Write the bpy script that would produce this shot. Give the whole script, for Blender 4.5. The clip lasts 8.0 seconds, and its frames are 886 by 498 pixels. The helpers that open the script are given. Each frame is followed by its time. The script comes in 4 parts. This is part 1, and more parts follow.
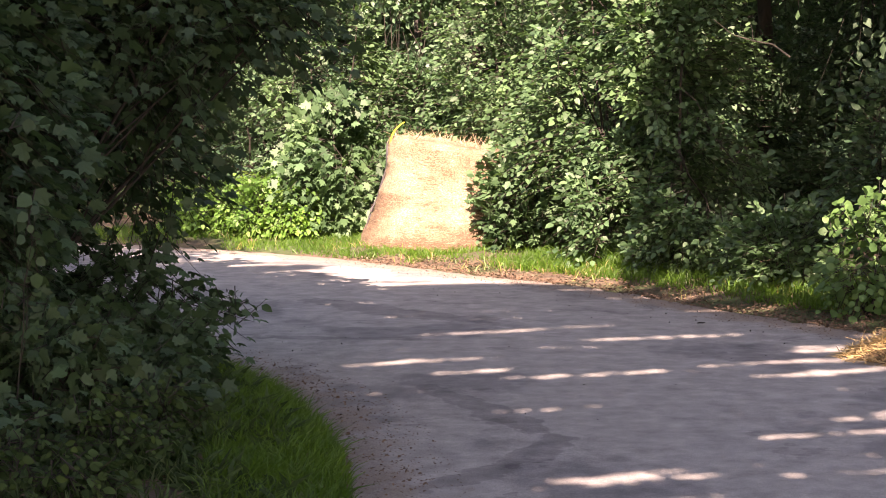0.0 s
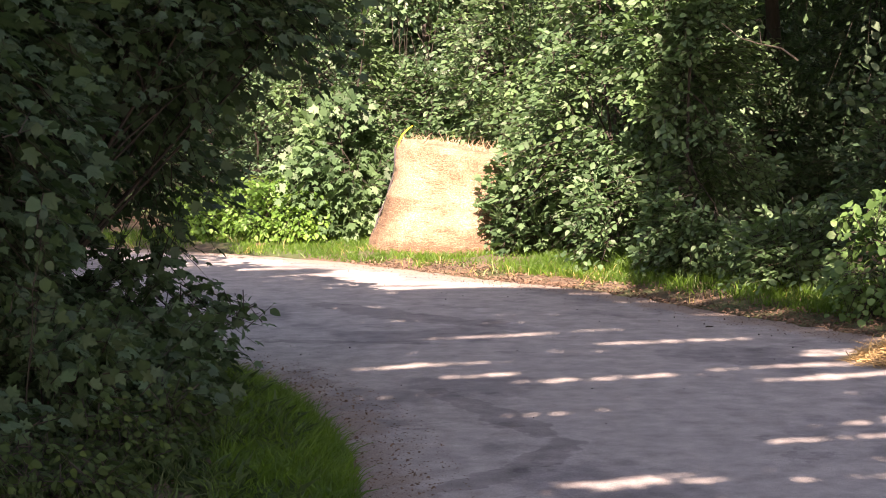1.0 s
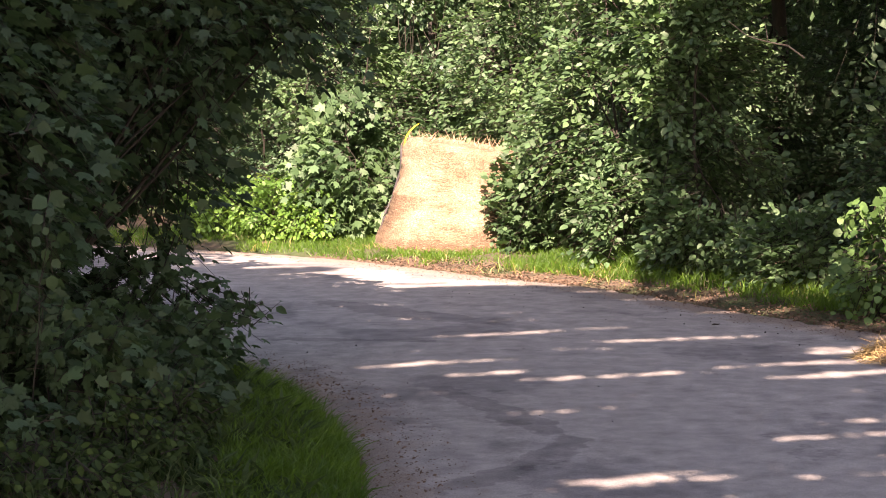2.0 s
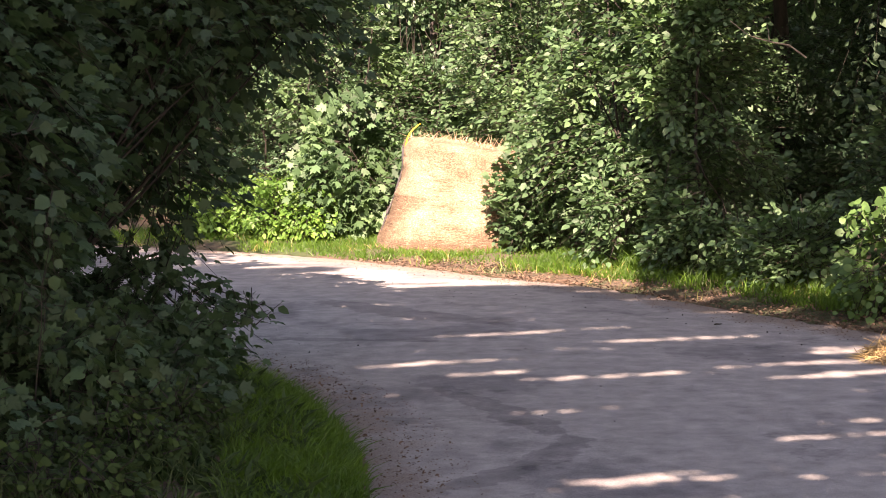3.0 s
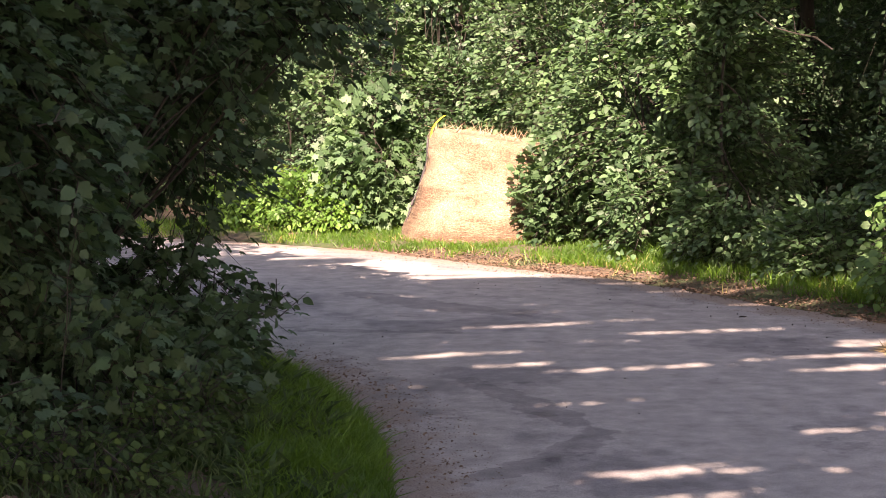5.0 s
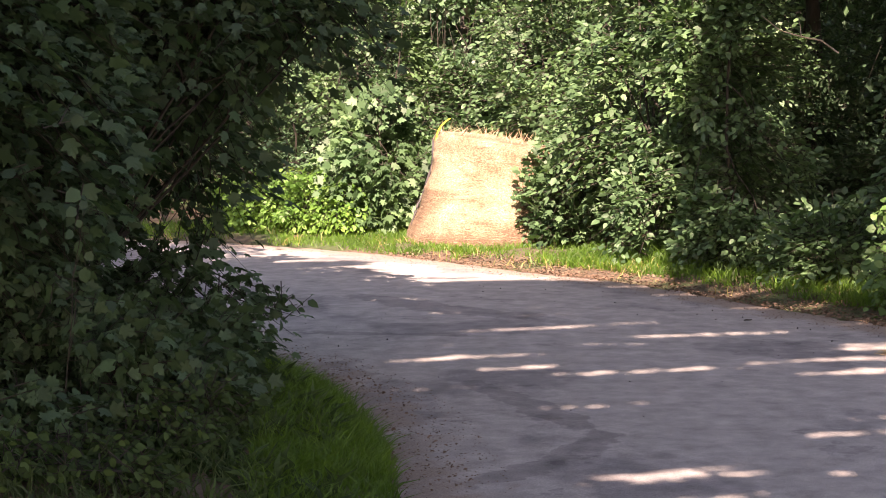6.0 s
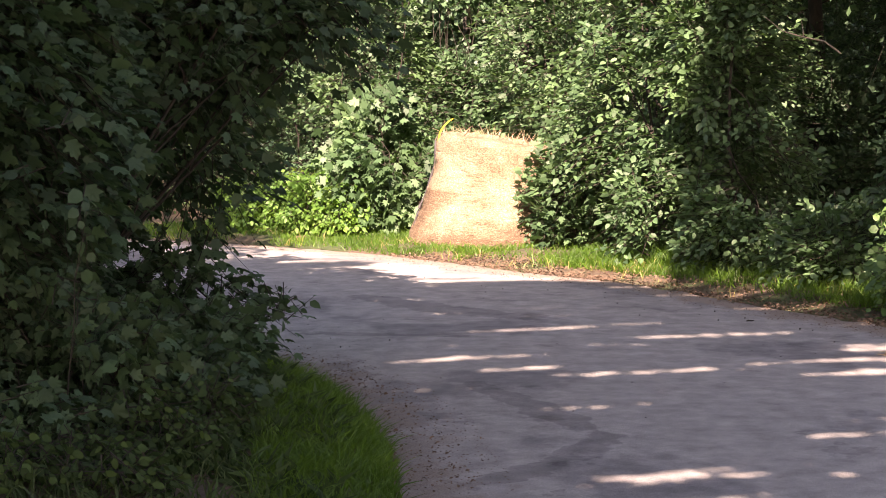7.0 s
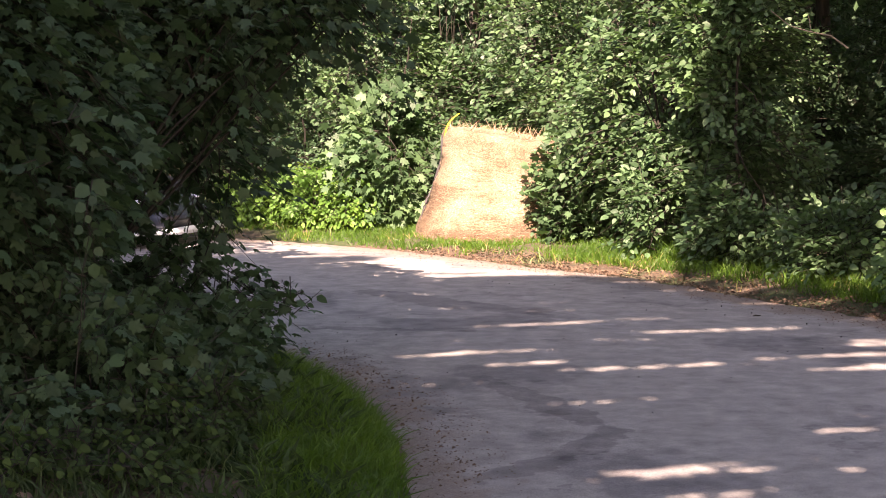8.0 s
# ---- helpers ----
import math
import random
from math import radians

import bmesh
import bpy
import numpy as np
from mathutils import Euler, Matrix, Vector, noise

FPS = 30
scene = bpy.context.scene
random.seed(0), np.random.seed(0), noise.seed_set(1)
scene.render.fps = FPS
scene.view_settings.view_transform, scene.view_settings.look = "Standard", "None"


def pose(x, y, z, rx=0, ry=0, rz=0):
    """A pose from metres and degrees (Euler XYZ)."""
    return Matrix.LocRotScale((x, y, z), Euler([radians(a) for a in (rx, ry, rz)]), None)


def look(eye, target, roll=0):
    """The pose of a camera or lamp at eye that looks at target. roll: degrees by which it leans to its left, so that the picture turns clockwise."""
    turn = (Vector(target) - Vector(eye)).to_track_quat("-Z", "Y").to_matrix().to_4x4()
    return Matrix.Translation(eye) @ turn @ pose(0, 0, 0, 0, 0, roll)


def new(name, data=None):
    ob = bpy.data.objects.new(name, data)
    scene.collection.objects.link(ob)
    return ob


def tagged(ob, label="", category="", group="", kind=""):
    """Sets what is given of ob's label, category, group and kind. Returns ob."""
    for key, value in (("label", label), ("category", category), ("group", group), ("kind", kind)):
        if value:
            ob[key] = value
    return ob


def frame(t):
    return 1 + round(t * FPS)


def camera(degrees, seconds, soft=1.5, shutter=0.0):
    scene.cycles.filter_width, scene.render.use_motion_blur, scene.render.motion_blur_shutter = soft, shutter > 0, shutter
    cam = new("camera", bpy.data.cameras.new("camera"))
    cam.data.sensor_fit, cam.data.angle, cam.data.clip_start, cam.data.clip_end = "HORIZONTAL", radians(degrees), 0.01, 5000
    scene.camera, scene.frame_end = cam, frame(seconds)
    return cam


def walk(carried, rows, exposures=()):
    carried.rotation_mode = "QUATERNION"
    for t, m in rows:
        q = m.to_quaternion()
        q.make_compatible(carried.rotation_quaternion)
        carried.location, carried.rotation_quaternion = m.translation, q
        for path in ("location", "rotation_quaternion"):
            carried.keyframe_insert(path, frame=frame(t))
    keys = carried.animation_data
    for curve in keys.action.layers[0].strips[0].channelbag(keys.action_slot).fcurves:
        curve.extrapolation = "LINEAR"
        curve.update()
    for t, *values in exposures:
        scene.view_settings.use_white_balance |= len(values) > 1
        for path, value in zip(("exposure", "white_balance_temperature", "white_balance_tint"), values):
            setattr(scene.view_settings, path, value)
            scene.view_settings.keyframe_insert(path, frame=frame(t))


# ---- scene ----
# ---- camera: hand-held at the verge, panning slowly to the left ----
cam = camera(29.0, 8.0, soft=0.9)
EYE = 1.6
ROWS = [  # seconds, x, z, yaw, pitch, roll
    (0.0, 0.0, 0.0, 0.0, -5.2, 0.0),
    (0.5, 0.0017, 0.0002, 0.170, -5.127, 0.066),
    (1.0, -0.0011, 0.0004, 0.259, -5.071, 0.068),
    (1.5, -0.0002, -0.0008, 0.395, -5.132, 0.078),
    (3.0, -0.0066, -0.0021, 0.499, -5.133, 0.136),
    (3.5, -0.0055, 0.0003, 0.540, -5.238, 0.190),
    (4.0, -0.0039, 0.0008, 0.961, -5.248, 0.092),
    (4.5, -0.0078, -0.0022, 1.182, -5.437, 0.090),
    (6.0, -0.0037, -0.0041, 1.518, -5.310, -0.015),
    (6.5, -0.0044, 0.0002, 1.447, -5.364, 0.064),
    (7.0, -0.0013, -0.0001, 1.606, -5.306, -0.005),
    (7.5, -0.0021, -0.0021, 1.783, -5.371, -0.023),
    (8.0, -0.0038, -0.0025, 1.816, -5.471, -0.014),
]
walk(cam, [(t, pose(x, 0, EYE + z, 90 + pitch, roll, yaw)) for t, x, z, yaw, pitch, roll in ROWS], exposures=[(0.0, 2.72, 8750, 34), (3.0, 2.67, 8750, 34), (8.0, 2.66, 8750, 34)])

# ---- light: a summer sun from behind the camera, and the sky ----
SUN_AZ = Vector((-0.06, -0.998))
SUN_EL = radians(36)
TO_SUN = Vector((SUN_AZ.x * math.cos(SUN_EL), SUN_AZ.y * math.cos(SUN_EL), math.sin(SUN_EL)))
world = bpy.data.worlds.new("summer_sky")
world.use_nodes = True
scene.world = world
sky = world.node_tree.nodes.new("ShaderNodeTexSky")
sky.sky_type, sky.sun_disc = "NISHITA", False
sky.sun_elevation, sky.sun_rotation = SUN_EL, math.atan2(SUN_AZ.x, SUN_AZ.y)
world.node_tree.nodes["Background"].inputs[1].default_value = 0.073
world.node_tree.links.new(sky.outputs[0], world.node_tree.nodes["Background"].inputs[0])
lamp = bpy.data.lights.new("sun", "SUN")
lamp.energy, lamp.angle, lamp.color = 4.45, radians(0.27), (1.0, 0.965, 0.91)
sun = new("sun", lamp)
sun.matrix_world = look((0, 0, 30), Vector((0, 0, 30)) - TO_SUN)

# ---- materials ----


def material(name):
    m = bpy.data.materials.new(name)
    m.use_nodes = True
    return m, m.node_tree.nodes, m.node_tree.links, m.node_tree.nodes["Principled BSDF"]


def ramp(nodes, stops):
    r = nodes.new("ShaderNodeValToRGB")
    while len(r.color_ramp.elements) < len(stops):
        r.color_ramp.elements.new(0.5)
    for e, (p, c) in zip(r.color_ramp.elements, stops):
        e.position, e.color = p, (*c, 1)
    return r


def noise_node(nodes, links, scale, detail=5, rough=0.6, stretch=None, vector=None):
    n = nodes.new("ShaderNodeTexNoise")
    n.inputs["Scale"].default_value, n.inputs["Detail"].default_value, n.inputs["Roughness"].default_value = scale, detail, rough
    tc = nodes.new("ShaderNodeTexCoord")
    if stretch:
        mp = nodes.new("ShaderNodeMapping")
        mp.inputs["Scale"].default_value = stretch
        links.new(tc.outputs["Object"], mp.inputs[0])
        links.new(mp.outputs[0], n.inputs["Vector"])
    else:
        links.new(tc.outputs["Object"], n.inputs["Vector"])
    return n


def bump(nodes, links, height, bsdf, strength, dist):
    b = nodes.new("ShaderNodeBump")
    b.inputs["Strength"].default_value, b.inputs["Distance"].default_value = strength, dist
    links.new(height, b.inputs["Height"])
    links.new(b.outputs[0], bsdf.inputs["Normal"])


def mix(nodes, links, fac, a, b, mode="MIX"):
    n = nodes.new("ShaderNodeMix")
    n.data_type, n.blend_type = "RGBA", mode
    for socket, value in ((n.inputs[0], fac), (n.inputs[6], a), (n.inputs[7], b)):
        if isinstance(value, (int, float)):
            socket.default_value = value
        elif isinstance(value, tuple):
            socket.default_value = (*value, 1)
        else:
            links.new(value, socket)
    return n.outputs[2]


def leaf_material(name, dark, light, glow, through_share=0.2, rough=0.58, gloss=0.4):
    m, nodes, links, b = material(name)
    geo = nodes.new("ShaderNodeNewGeometry")
    r = ramp(nodes, [(0.0, dark), (0.6, tuple((a + c) / 2 for a, c in zip(dark, light))), (1.0, light)])
    links.new(geo.outputs["Random Per Island"], r.inputs[0])
    patch = noise_node(nodes, links, 1.3, 3)
    tone = ramp(nodes, [(0.35, (0.7, 0.78, 0.75)), (0.65, (1.15, 1.1, 0.95))])
    links.new(patch.outputs[0], tone.inputs[0])
    col = mix(nodes, links, 1.0, r.outputs[0], tone.outputs[0], "MULTIPLY")
    links.new(col, b.inputs["Base Color"])
    b.inputs["Roughness"].default_value, b.inputs["Specular IOR Level"].default_value = rough, gloss
    grain = noise_node(nodes, links, 60, 2)
    bump(nodes, links, grain.outputs[0], b, 0.25, 0.01)
    tr = nodes.new("ShaderNodeBsdfTranslucent")
    links.new(mix(nodes, links, 1.0, tone.outputs[0], glow, "MULTIPLY"), tr.inputs[0])
    ms = nodes.new("ShaderNodeMixShader")
    ms.inputs[0].default_value = through_share
    links.new(b.outputs[0], ms.inputs[1])
    links.new(tr.outputs[0], ms.inputs[2])
    links.new(ms.outputs[0], nodes["Material Output"].inputs[0])
    return m


def plain(name, c1, c2, scale, rough=0.8, bump_strength=0.4, bump_dist=0.01, island=False, metal=0.0, stretch=None):
    m, nodes, links, b = material(name)
    n = noise_node(nodes, links, scale, 6, 0.65, stretch)
    fac = n.outputs[0]
    r = ramp(nodes, [(0.3, c1), (0.7, c2)])
    links.new(fac, r.inputs[0])
    col = r.outputs[0]
    if island:
        geo = nodes.new("ShaderNodeNewGeometry")
        v = ramp(nodes, [(0.0, (0.6, 0.6, 0.6)), (1.0, (1.3, 1.3, 1.3))])
        links.new(geo.outputs["Random Per Island"], v.inputs[0])
        col = mix(nodes, links, 1.0, col, v.outputs[0], "MULTIPLY")
    links.new(col, b.inputs["Base Color"])
    b.inputs["Roughness"].default_value, b.inputs["Metallic"].default_value = rough, metal
    if bump_strength:
        bump(nodes, links, fac, b, bump_strength, bump_dist)
    return m


def asphalt_material():
    m, nodes, links, b = material("worn_asphalt")
    fine = noise_node(nodes, links, 140, 3, 0.7)
    mid = noise_node(nodes, links, 6, 6, 0.65)
    big = noise_node(nodes, links, 0.55, 5, 0.6, (1.0, 0.75, 1.0))
    base = ramp(nodes, [(0.3, (0.2, 0.189, 0.186)), (0.7, (0.362, 0.341, 0.33))])
    links.new(mid.outputs[0], base.inputs[0])
    grit = ramp(nodes, [(0.3, (0.68, 0.68, 0.69)), (0.7, (1.32, 1.3, 1.28))])
    links.new(fine.outputs[0], grit.inputs[0])
    col = mix(nodes, links, 1.0, base.outputs[0], grit.outputs[0], "MULTIPLY")
    # darker, smoother patches of old tar repair, with a hard outline
    tar = ramp(nodes, [(0.52, (0, 0, 0)), (0.56, (1, 1, 1))])
    links.new(big.outputs[0], tar.inputs[0])
    col = mix(nodes, links, 1.0, col, mix(nodes, links, tar.outputs[0], (1.0, 1.0, 1.0), (0.68, 0.68, 0.71)), "MULTIPLY")
    # two old repairs with ragged outlines
    mend = nodes.new("ShaderNodeAttribute")
    mend.attribute_name = "mend"
    ragged = noise_node(nodes, links, 2.6, 6, 0.65)
    both = nodes.new("ShaderNodeMath")
    both.operation = "MULTIPLY_ADD"
    both.inputs[1].default_value = 0.9
    links.new(ragged.outputs[0], both.inputs[0])
    links.new(mend.outputs["Fac"], both.inputs[2])
    tarred = ramp(nodes, [(0.86, (1, 1, 1)), (0.9, (0.7, 0.69, 0.71))])
    links.new(both.outputs[0], tarred.inputs[0])
    col = mix(nodes, links, 1.0, col, tarred.outputs[0], "MULTIPLY")
    # small dark stains and scabs where the surface has broken up
    spots = noise_node(nodes, links, 1.9, 7, 0.72, (0.8, 1.0, 1.0))
    scab = ramp(nodes, [(0.6, (1, 1, 1)), (0.625, (0.74, 0.73, 0.75))])
    links.new(spots.outputs[0], scab.inputs[0])
    col = mix(nodes, links, 1.0, col, scab.outputs[0], "MULTIPLY")
    # dry earth washed onto the margins
    edge = nodes.new("ShaderNodeAttribute")
    edge.attribute_name = "margin"
    dirt_noise = noise_node(nodes, links, 3.2, 6, 0.7)
    add = nodes.new("ShaderNodeMath")
    add.operation = "MULTIPLY_ADD"
    links.new(dirt_noise.outputs[0], add.inputs[0])
    add.inputs[1].default_value = 1.1
    links.new(edge.outputs["Fac"], add.inputs[2])
    dirt = ramp(nodes, [(0.75, (0, 0, 0)), (1.6, (1, 1, 1))])
    links.new(add.outputs[0], dirt.inputs[0])
    soil = ramp(nodes, [(0.3, (0.14, 0.11, 0.096)), (0.7, (0.31, 0.255, 0.22))])
    links.new(fine.outputs[0], soil.inputs[0])
    col = mix(nodes, links, dirt.outputs[0], col, soil.outputs[0])
    links.new(col, b.inputs["Base Color"])
    b.inputs["Roughness"].default_value = 0.82
    b.inputs["Specular IOR Level"].default_value = 0.3
    height = mix(nodes, links, 0.35, fine.outputs[0], mid.outputs[0])
    bump(nodes, links, height, b, 0.55, 0.012)
    return m


def soil_material():
    m, nodes, links, b = material("forest_soil")
    fine = noise_node(nodes, links, 9, 7, 0.7)
    earth = ramp(nodes, [(0.3, (0.04, 0.028, 0.018)), (0.7, (0.13, 0.09, 0.06))])
    links.new(fine.outputs[0], earth.inputs[0])
    moss = ramp(nodes, [(0.3, (0.02, 0.035, 0.01)), (0.7, (0.06, 0.085, 0.025))])
    links.new(fine.outputs[0], moss.inputs[0])
    patch = noise_node(nodes, links, 0.7, 6, 0.65)
    cover = ramp(nodes, [(0.46, (0, 0, 0)), (0.56, (1, 1, 1))])
    links.new(patch.outputs[0], cover.inputs[0])
    links.new(mix(nodes, links, cover.outputs[0], earth.outputs[0], moss.outputs[0]), b.inputs["Base Color"])
    b.inputs["Roughness"].default_value = 0.95
    bump(nodes, links, fine.outputs[0], b, 0.8, 0.03)
    return m


ASPHALT = asphalt_material()
SOIL = soil_material()
BARK = plain("grey_brown_bark", (0.012, 0.01, 0.009), (0.05, 0.04, 0.033), 22, 0.9, 0.8, 0.02, stretch=(1, 1, 0.25))
PALE_WOOD = plain("pale_broken_wood", (0.16, 0.13, 0.11), (0.3, 0.25, 0.21), 30, 0.85, 0.5)
TWIG = plain("twig_bark", (0.01, 0.008, 0.006), (0.03, 0.023, 0.016), 30, 0.85, 0.3)
DRY_TWIG = plain("dry_twig_wood", (0.15, 0.12, 0.095), (0.25, 0.21, 0.165), 30, 0.85, 0.3)
LITTER = plain("dry_leaf_litter", (0.065, 0.038, 0.024), (0.18, 0.112, 0.074), 9, 0.9, 0.2, island=True)
STONE = plain("dark_grit", (0.02, 0.018, 0.018), (0.07, 0.06, 0.055), 40, 0.8, 0.5, island=True)
STRAW = plain("loose_straw", (0.24, 0.165, 0.1), (0.4, 0.3, 0.2), 25, 0.7, 0.2, island=True)
# the same straw in a brighter colour, sunlight painted onto the heap
SUNLIT_STRAW = plain("sunlit_gold_straw", (0.36, 0.24, 0.11), (0.58, 0.42, 0.2), 25, 0.6, 0.2, island=True)
YELLOW = plain("yellow_strap_weave", (0.75, 0.5, 0.03), (0.85, 0.6, 0.05), 40, 0.5, 0.2)
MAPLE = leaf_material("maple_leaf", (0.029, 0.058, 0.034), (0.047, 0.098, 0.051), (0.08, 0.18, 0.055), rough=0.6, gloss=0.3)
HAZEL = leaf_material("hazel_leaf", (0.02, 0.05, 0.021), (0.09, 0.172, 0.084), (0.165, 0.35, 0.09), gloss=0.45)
BEECH = leaf_material("beech_leaf", (0.02, 0.052, 0.026), (0.09, 0.172, 0.098), (0.155, 0.33, 0.095), rough=0.5, gloss=0.5)
HERB = leaf_material("nettle_leaf", (0.055, 0.14, 0.03), (0.14, 0.28, 0.07), (0.3, 0.48, 0.08), 0.4, 0.5)
LIME = leaf_material("lime_leaf", (0.04, 0.095, 0.03), (0.085, 0.172, 0.056), (0.16, 0.32, 0.075), 0.3)
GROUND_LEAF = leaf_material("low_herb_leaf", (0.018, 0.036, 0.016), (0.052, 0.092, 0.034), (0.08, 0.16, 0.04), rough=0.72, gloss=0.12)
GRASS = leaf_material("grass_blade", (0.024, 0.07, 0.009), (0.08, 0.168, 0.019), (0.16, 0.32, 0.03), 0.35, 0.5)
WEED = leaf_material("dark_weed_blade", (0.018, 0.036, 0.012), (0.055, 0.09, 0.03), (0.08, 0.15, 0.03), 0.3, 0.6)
DRY_GRASS = leaf_material("dry_grass_blade", (0.16, 0.14, 0.05), (0.34, 0.3, 0.13), (0.3, 0.28, 0.1), 0.3, 0.6)


def bale_material():
    m, nodes, links, b = material("pressed_straw")
    fibre = noise_node(nodes, links, 60, 4, 0.75, (1.0, 1.0, 1.7))
    patch = noise_node(nodes, links, 3.0, 4, 0.6)
    c = ramp(nodes, [(0.3, (0.06, 0.04, 0.026)), (0.5, (0.22, 0.162, 0.112)), (0.68, (0.48, 0.39, 0.29))])
    links.new(fibre.outputs[0], c.inputs[0])
    stain = ramp(nodes, [(0.36, (0.7, 0.6, 0.52)), (0.58, (1.12, 1.08, 1.03))])
    links.new(patch.outputs[0], stain.inputs[0])
    body = mix(nodes, links, 1.0, c.outputs[0], stain.outputs[0], "MULTIPLY")
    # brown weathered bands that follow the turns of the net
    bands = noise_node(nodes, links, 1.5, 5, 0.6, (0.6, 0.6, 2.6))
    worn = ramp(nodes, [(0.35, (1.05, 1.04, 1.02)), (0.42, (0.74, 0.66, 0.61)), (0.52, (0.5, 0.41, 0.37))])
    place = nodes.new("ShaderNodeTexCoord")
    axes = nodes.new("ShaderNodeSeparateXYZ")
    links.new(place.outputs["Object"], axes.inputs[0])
    low_weight = nodes.new("ShaderNodeMath")  # browner towards the foot
    low_weight.operation = "MULTIPLY_ADD"
    low_weight.inputs[1].default_value = -0.26
    links.new(axes.outputs[2], low_weight.inputs[0])
    links.new(bands.outputs[0], low_weight.inputs[2])
    links.new(low_weight.outputs[0], worn.inputs[0])
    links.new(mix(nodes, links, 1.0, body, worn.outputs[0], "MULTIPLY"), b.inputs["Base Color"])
    b.inputs["Roughness"].default_value = 0.75
    bump(nodes, links, fibre.outputs[0], b, 0.9, 0.02)
    return m


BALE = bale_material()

# ---- mesh tools ----
rng = np.random.default_rng(7)
UP = np.array((0.0, 0.0, 1.0))


def unit(v):
    return v / np.maximum(np.linalg.norm(v, axis=-1, keepdims=True), 1e-9)


def sheet(name, verts, faces, mat, parent=None, smooth=False, label="", kind=""):
    """One mesh object out of arrays: verts (n, 3), faces (m, 3 or 4)."""
    verts, faces = np.asarray(verts, np.float32), np.asarray(faces, np.int32)
    me = bpy.data.meshes.new(name)
    me.vertices.add(len(verts))
    me.vertices.foreach_set("co", verts.ravel())
    k = faces.shape[1]
    me.loops.add(faces.size)
    me.loops.foreach_set("vertex_index", faces.ravel())
    me.polygons.add(len(faces))
    me.polygons.foreach_set("loop_start", np.arange(0, faces.size, k, dtype=np.int32))
    me.polygons.foreach_set("loop_total", np.full(len(faces), k, np.int32))
    me.polygons.foreach_set("use_smooth", np.full(len(faces), smooth))
    me.update(calc_edges=True)
    me.materials.append(mat)
    ob = new(name, me)
    if parent is not None:
        ob.parent = parent
    return tagged(ob, label, kind=kind)


def part(name, bm, mat, parent, label="", smooth=True):
    me = bpy.data.meshes.new(name)
    bmesh.ops.recalc_face_normals(bm, faces=bm.faces[:])
    bm.to_mesh(me)
    bm.free()
    for p in me.polygons:
        p.use_smooth = smooth
    me.materials.append(mat)
    ob = new(name, me)
    ob.parent = parent
    return tagged(ob, label)


class Heap:
    """Collects pieces of geometry for one mesh."""

    def __init__(self):
        self.v, self.f, self.n = [], [], 0

    def add(self, v, f):
        self.v.append(np.asarray(v, float).reshape(-1, 3))
        self.f.append(np.asarray(f) + self.n)
        self.n += len(self.v[-1])

    def make(self, name, mat, parent=None, smooth=False, label="", kind=""):
        return sheet(name, np.concatenate(self.v), np.concatenate(self.f), mat, parent, smooth, label, kind)


def tube(points, radii, sides=6):
    """Quads round a line of points, closed at the tip by its small radius."""
    p = np.asarray(points, float)
    d = unit(np.gradient(p, axis=0))
    ref = np.where(np.abs(d[:, 2:3]) > 0.9, np.array((1.0, 0, 0)), UP)
    a = unit(np.cross(d, ref))
    b = np.cross(d, a)
    ang = np.linspace(0, 2 * np.pi, sides, endpoint=False)
    ring = np.cos(ang)[None, :, None] * a[:, None] + np.sin(ang)[None, :, None] * b[:, None]
    v = p[:, None] + ring * np.asarray(radii, float)[:, None, None]
    i, j = np.meshgrid(np.arange(len(p) - 1), np.arange(sides), indexing="ij")
    q = (j + 1) % sides
    f = np.stack((i * sides + j, i * sides + q, (i + 1) * sides + q, (i + 1) * sides + j), -1)
    return v.reshape(-1, 3), f.reshape(-1, 4)


# leaf shapes: x along the leaf, y across, z out of its face; three-cornered faces
OVATE = (np.array([(0, 0, 0), (0.5, 0, -0.03), (1, 0, -0.16), (0.28, 0.3, 0.05), (0.68, 0.25, 0.01), (0.28, -0.3, 0.05), (0.68, -0.25, 0.01)]),
         np.array([(0, 1, 3), (1, 4, 3), (1, 2, 4), (0, 5, 1), (1, 5, 6), (1, 6, 2)]))
ROUND = (OVATE[0] * np.array((1.0, 1.45, 1.0)), OVATE[1])
half = [(0.02, 0.3, -0.05), (0.22, 0.25, 0.02), (0.42, 0.52, -0.1), (0.5, 0.22, 0.02), (0.72, 0.24, -0.05), (0.79, 0.1, 0.0)]
MAPLE_SHAPE = (np.array([(0.33, 0, 0.0), (0, 0, 0)] + half + [(1, 0, -0.14)] + [(x, -y, z) for x, y, z in half[::-1]]),
               np.array([(0, i, i % 14 + 1) for i in range(1, 15)]))
SIMPLE = (np.array([(0, 0, 0), (0.5, 0.3, 0.05), (1, 0, -0.1), (0.5, -0.3, 0.05)]), np.array([(0, 2, 1), (0, 3, 2)]))
BLADE = (np.array([(0, -0.5, 0), (0, 0.5, 0), (0.55, -0.36, 0.0), (0.55, 0.36, 0.0), (1, 0, 0)]), np.array([(0, 2, 1), (1, 2, 3), (2, 4, 3)]))


def leaves(pos, along, normal, size, shape, width=None):
    """A cloud of leaves as vertices and faces."""
    tv, tf = shape
    along = unit(along)
    side = unit(np.cross(normal, along))
    normal = np.cross(along, side)
    width = size if width is None else width
    v = (pos[:, None] + tv[None, :, 0:1] * (along * size[:, None])[:, None] + tv[None, :, 1:2] * (side * width[:, None])[:, None]
         + tv[None, :, 2:3] * (normal * size[:, None])[:, None])
    f = tf[None] + (np.arange(len(pos)) * len(tv))[:, None, None]
    return v.reshape(-1, 3), f.reshape(-1, 3)


def rough_noise(p, scale, seed):
    return np.array([noise.noise((x * scale + seed, y * scale, z * scale)) for x, y, z in p])


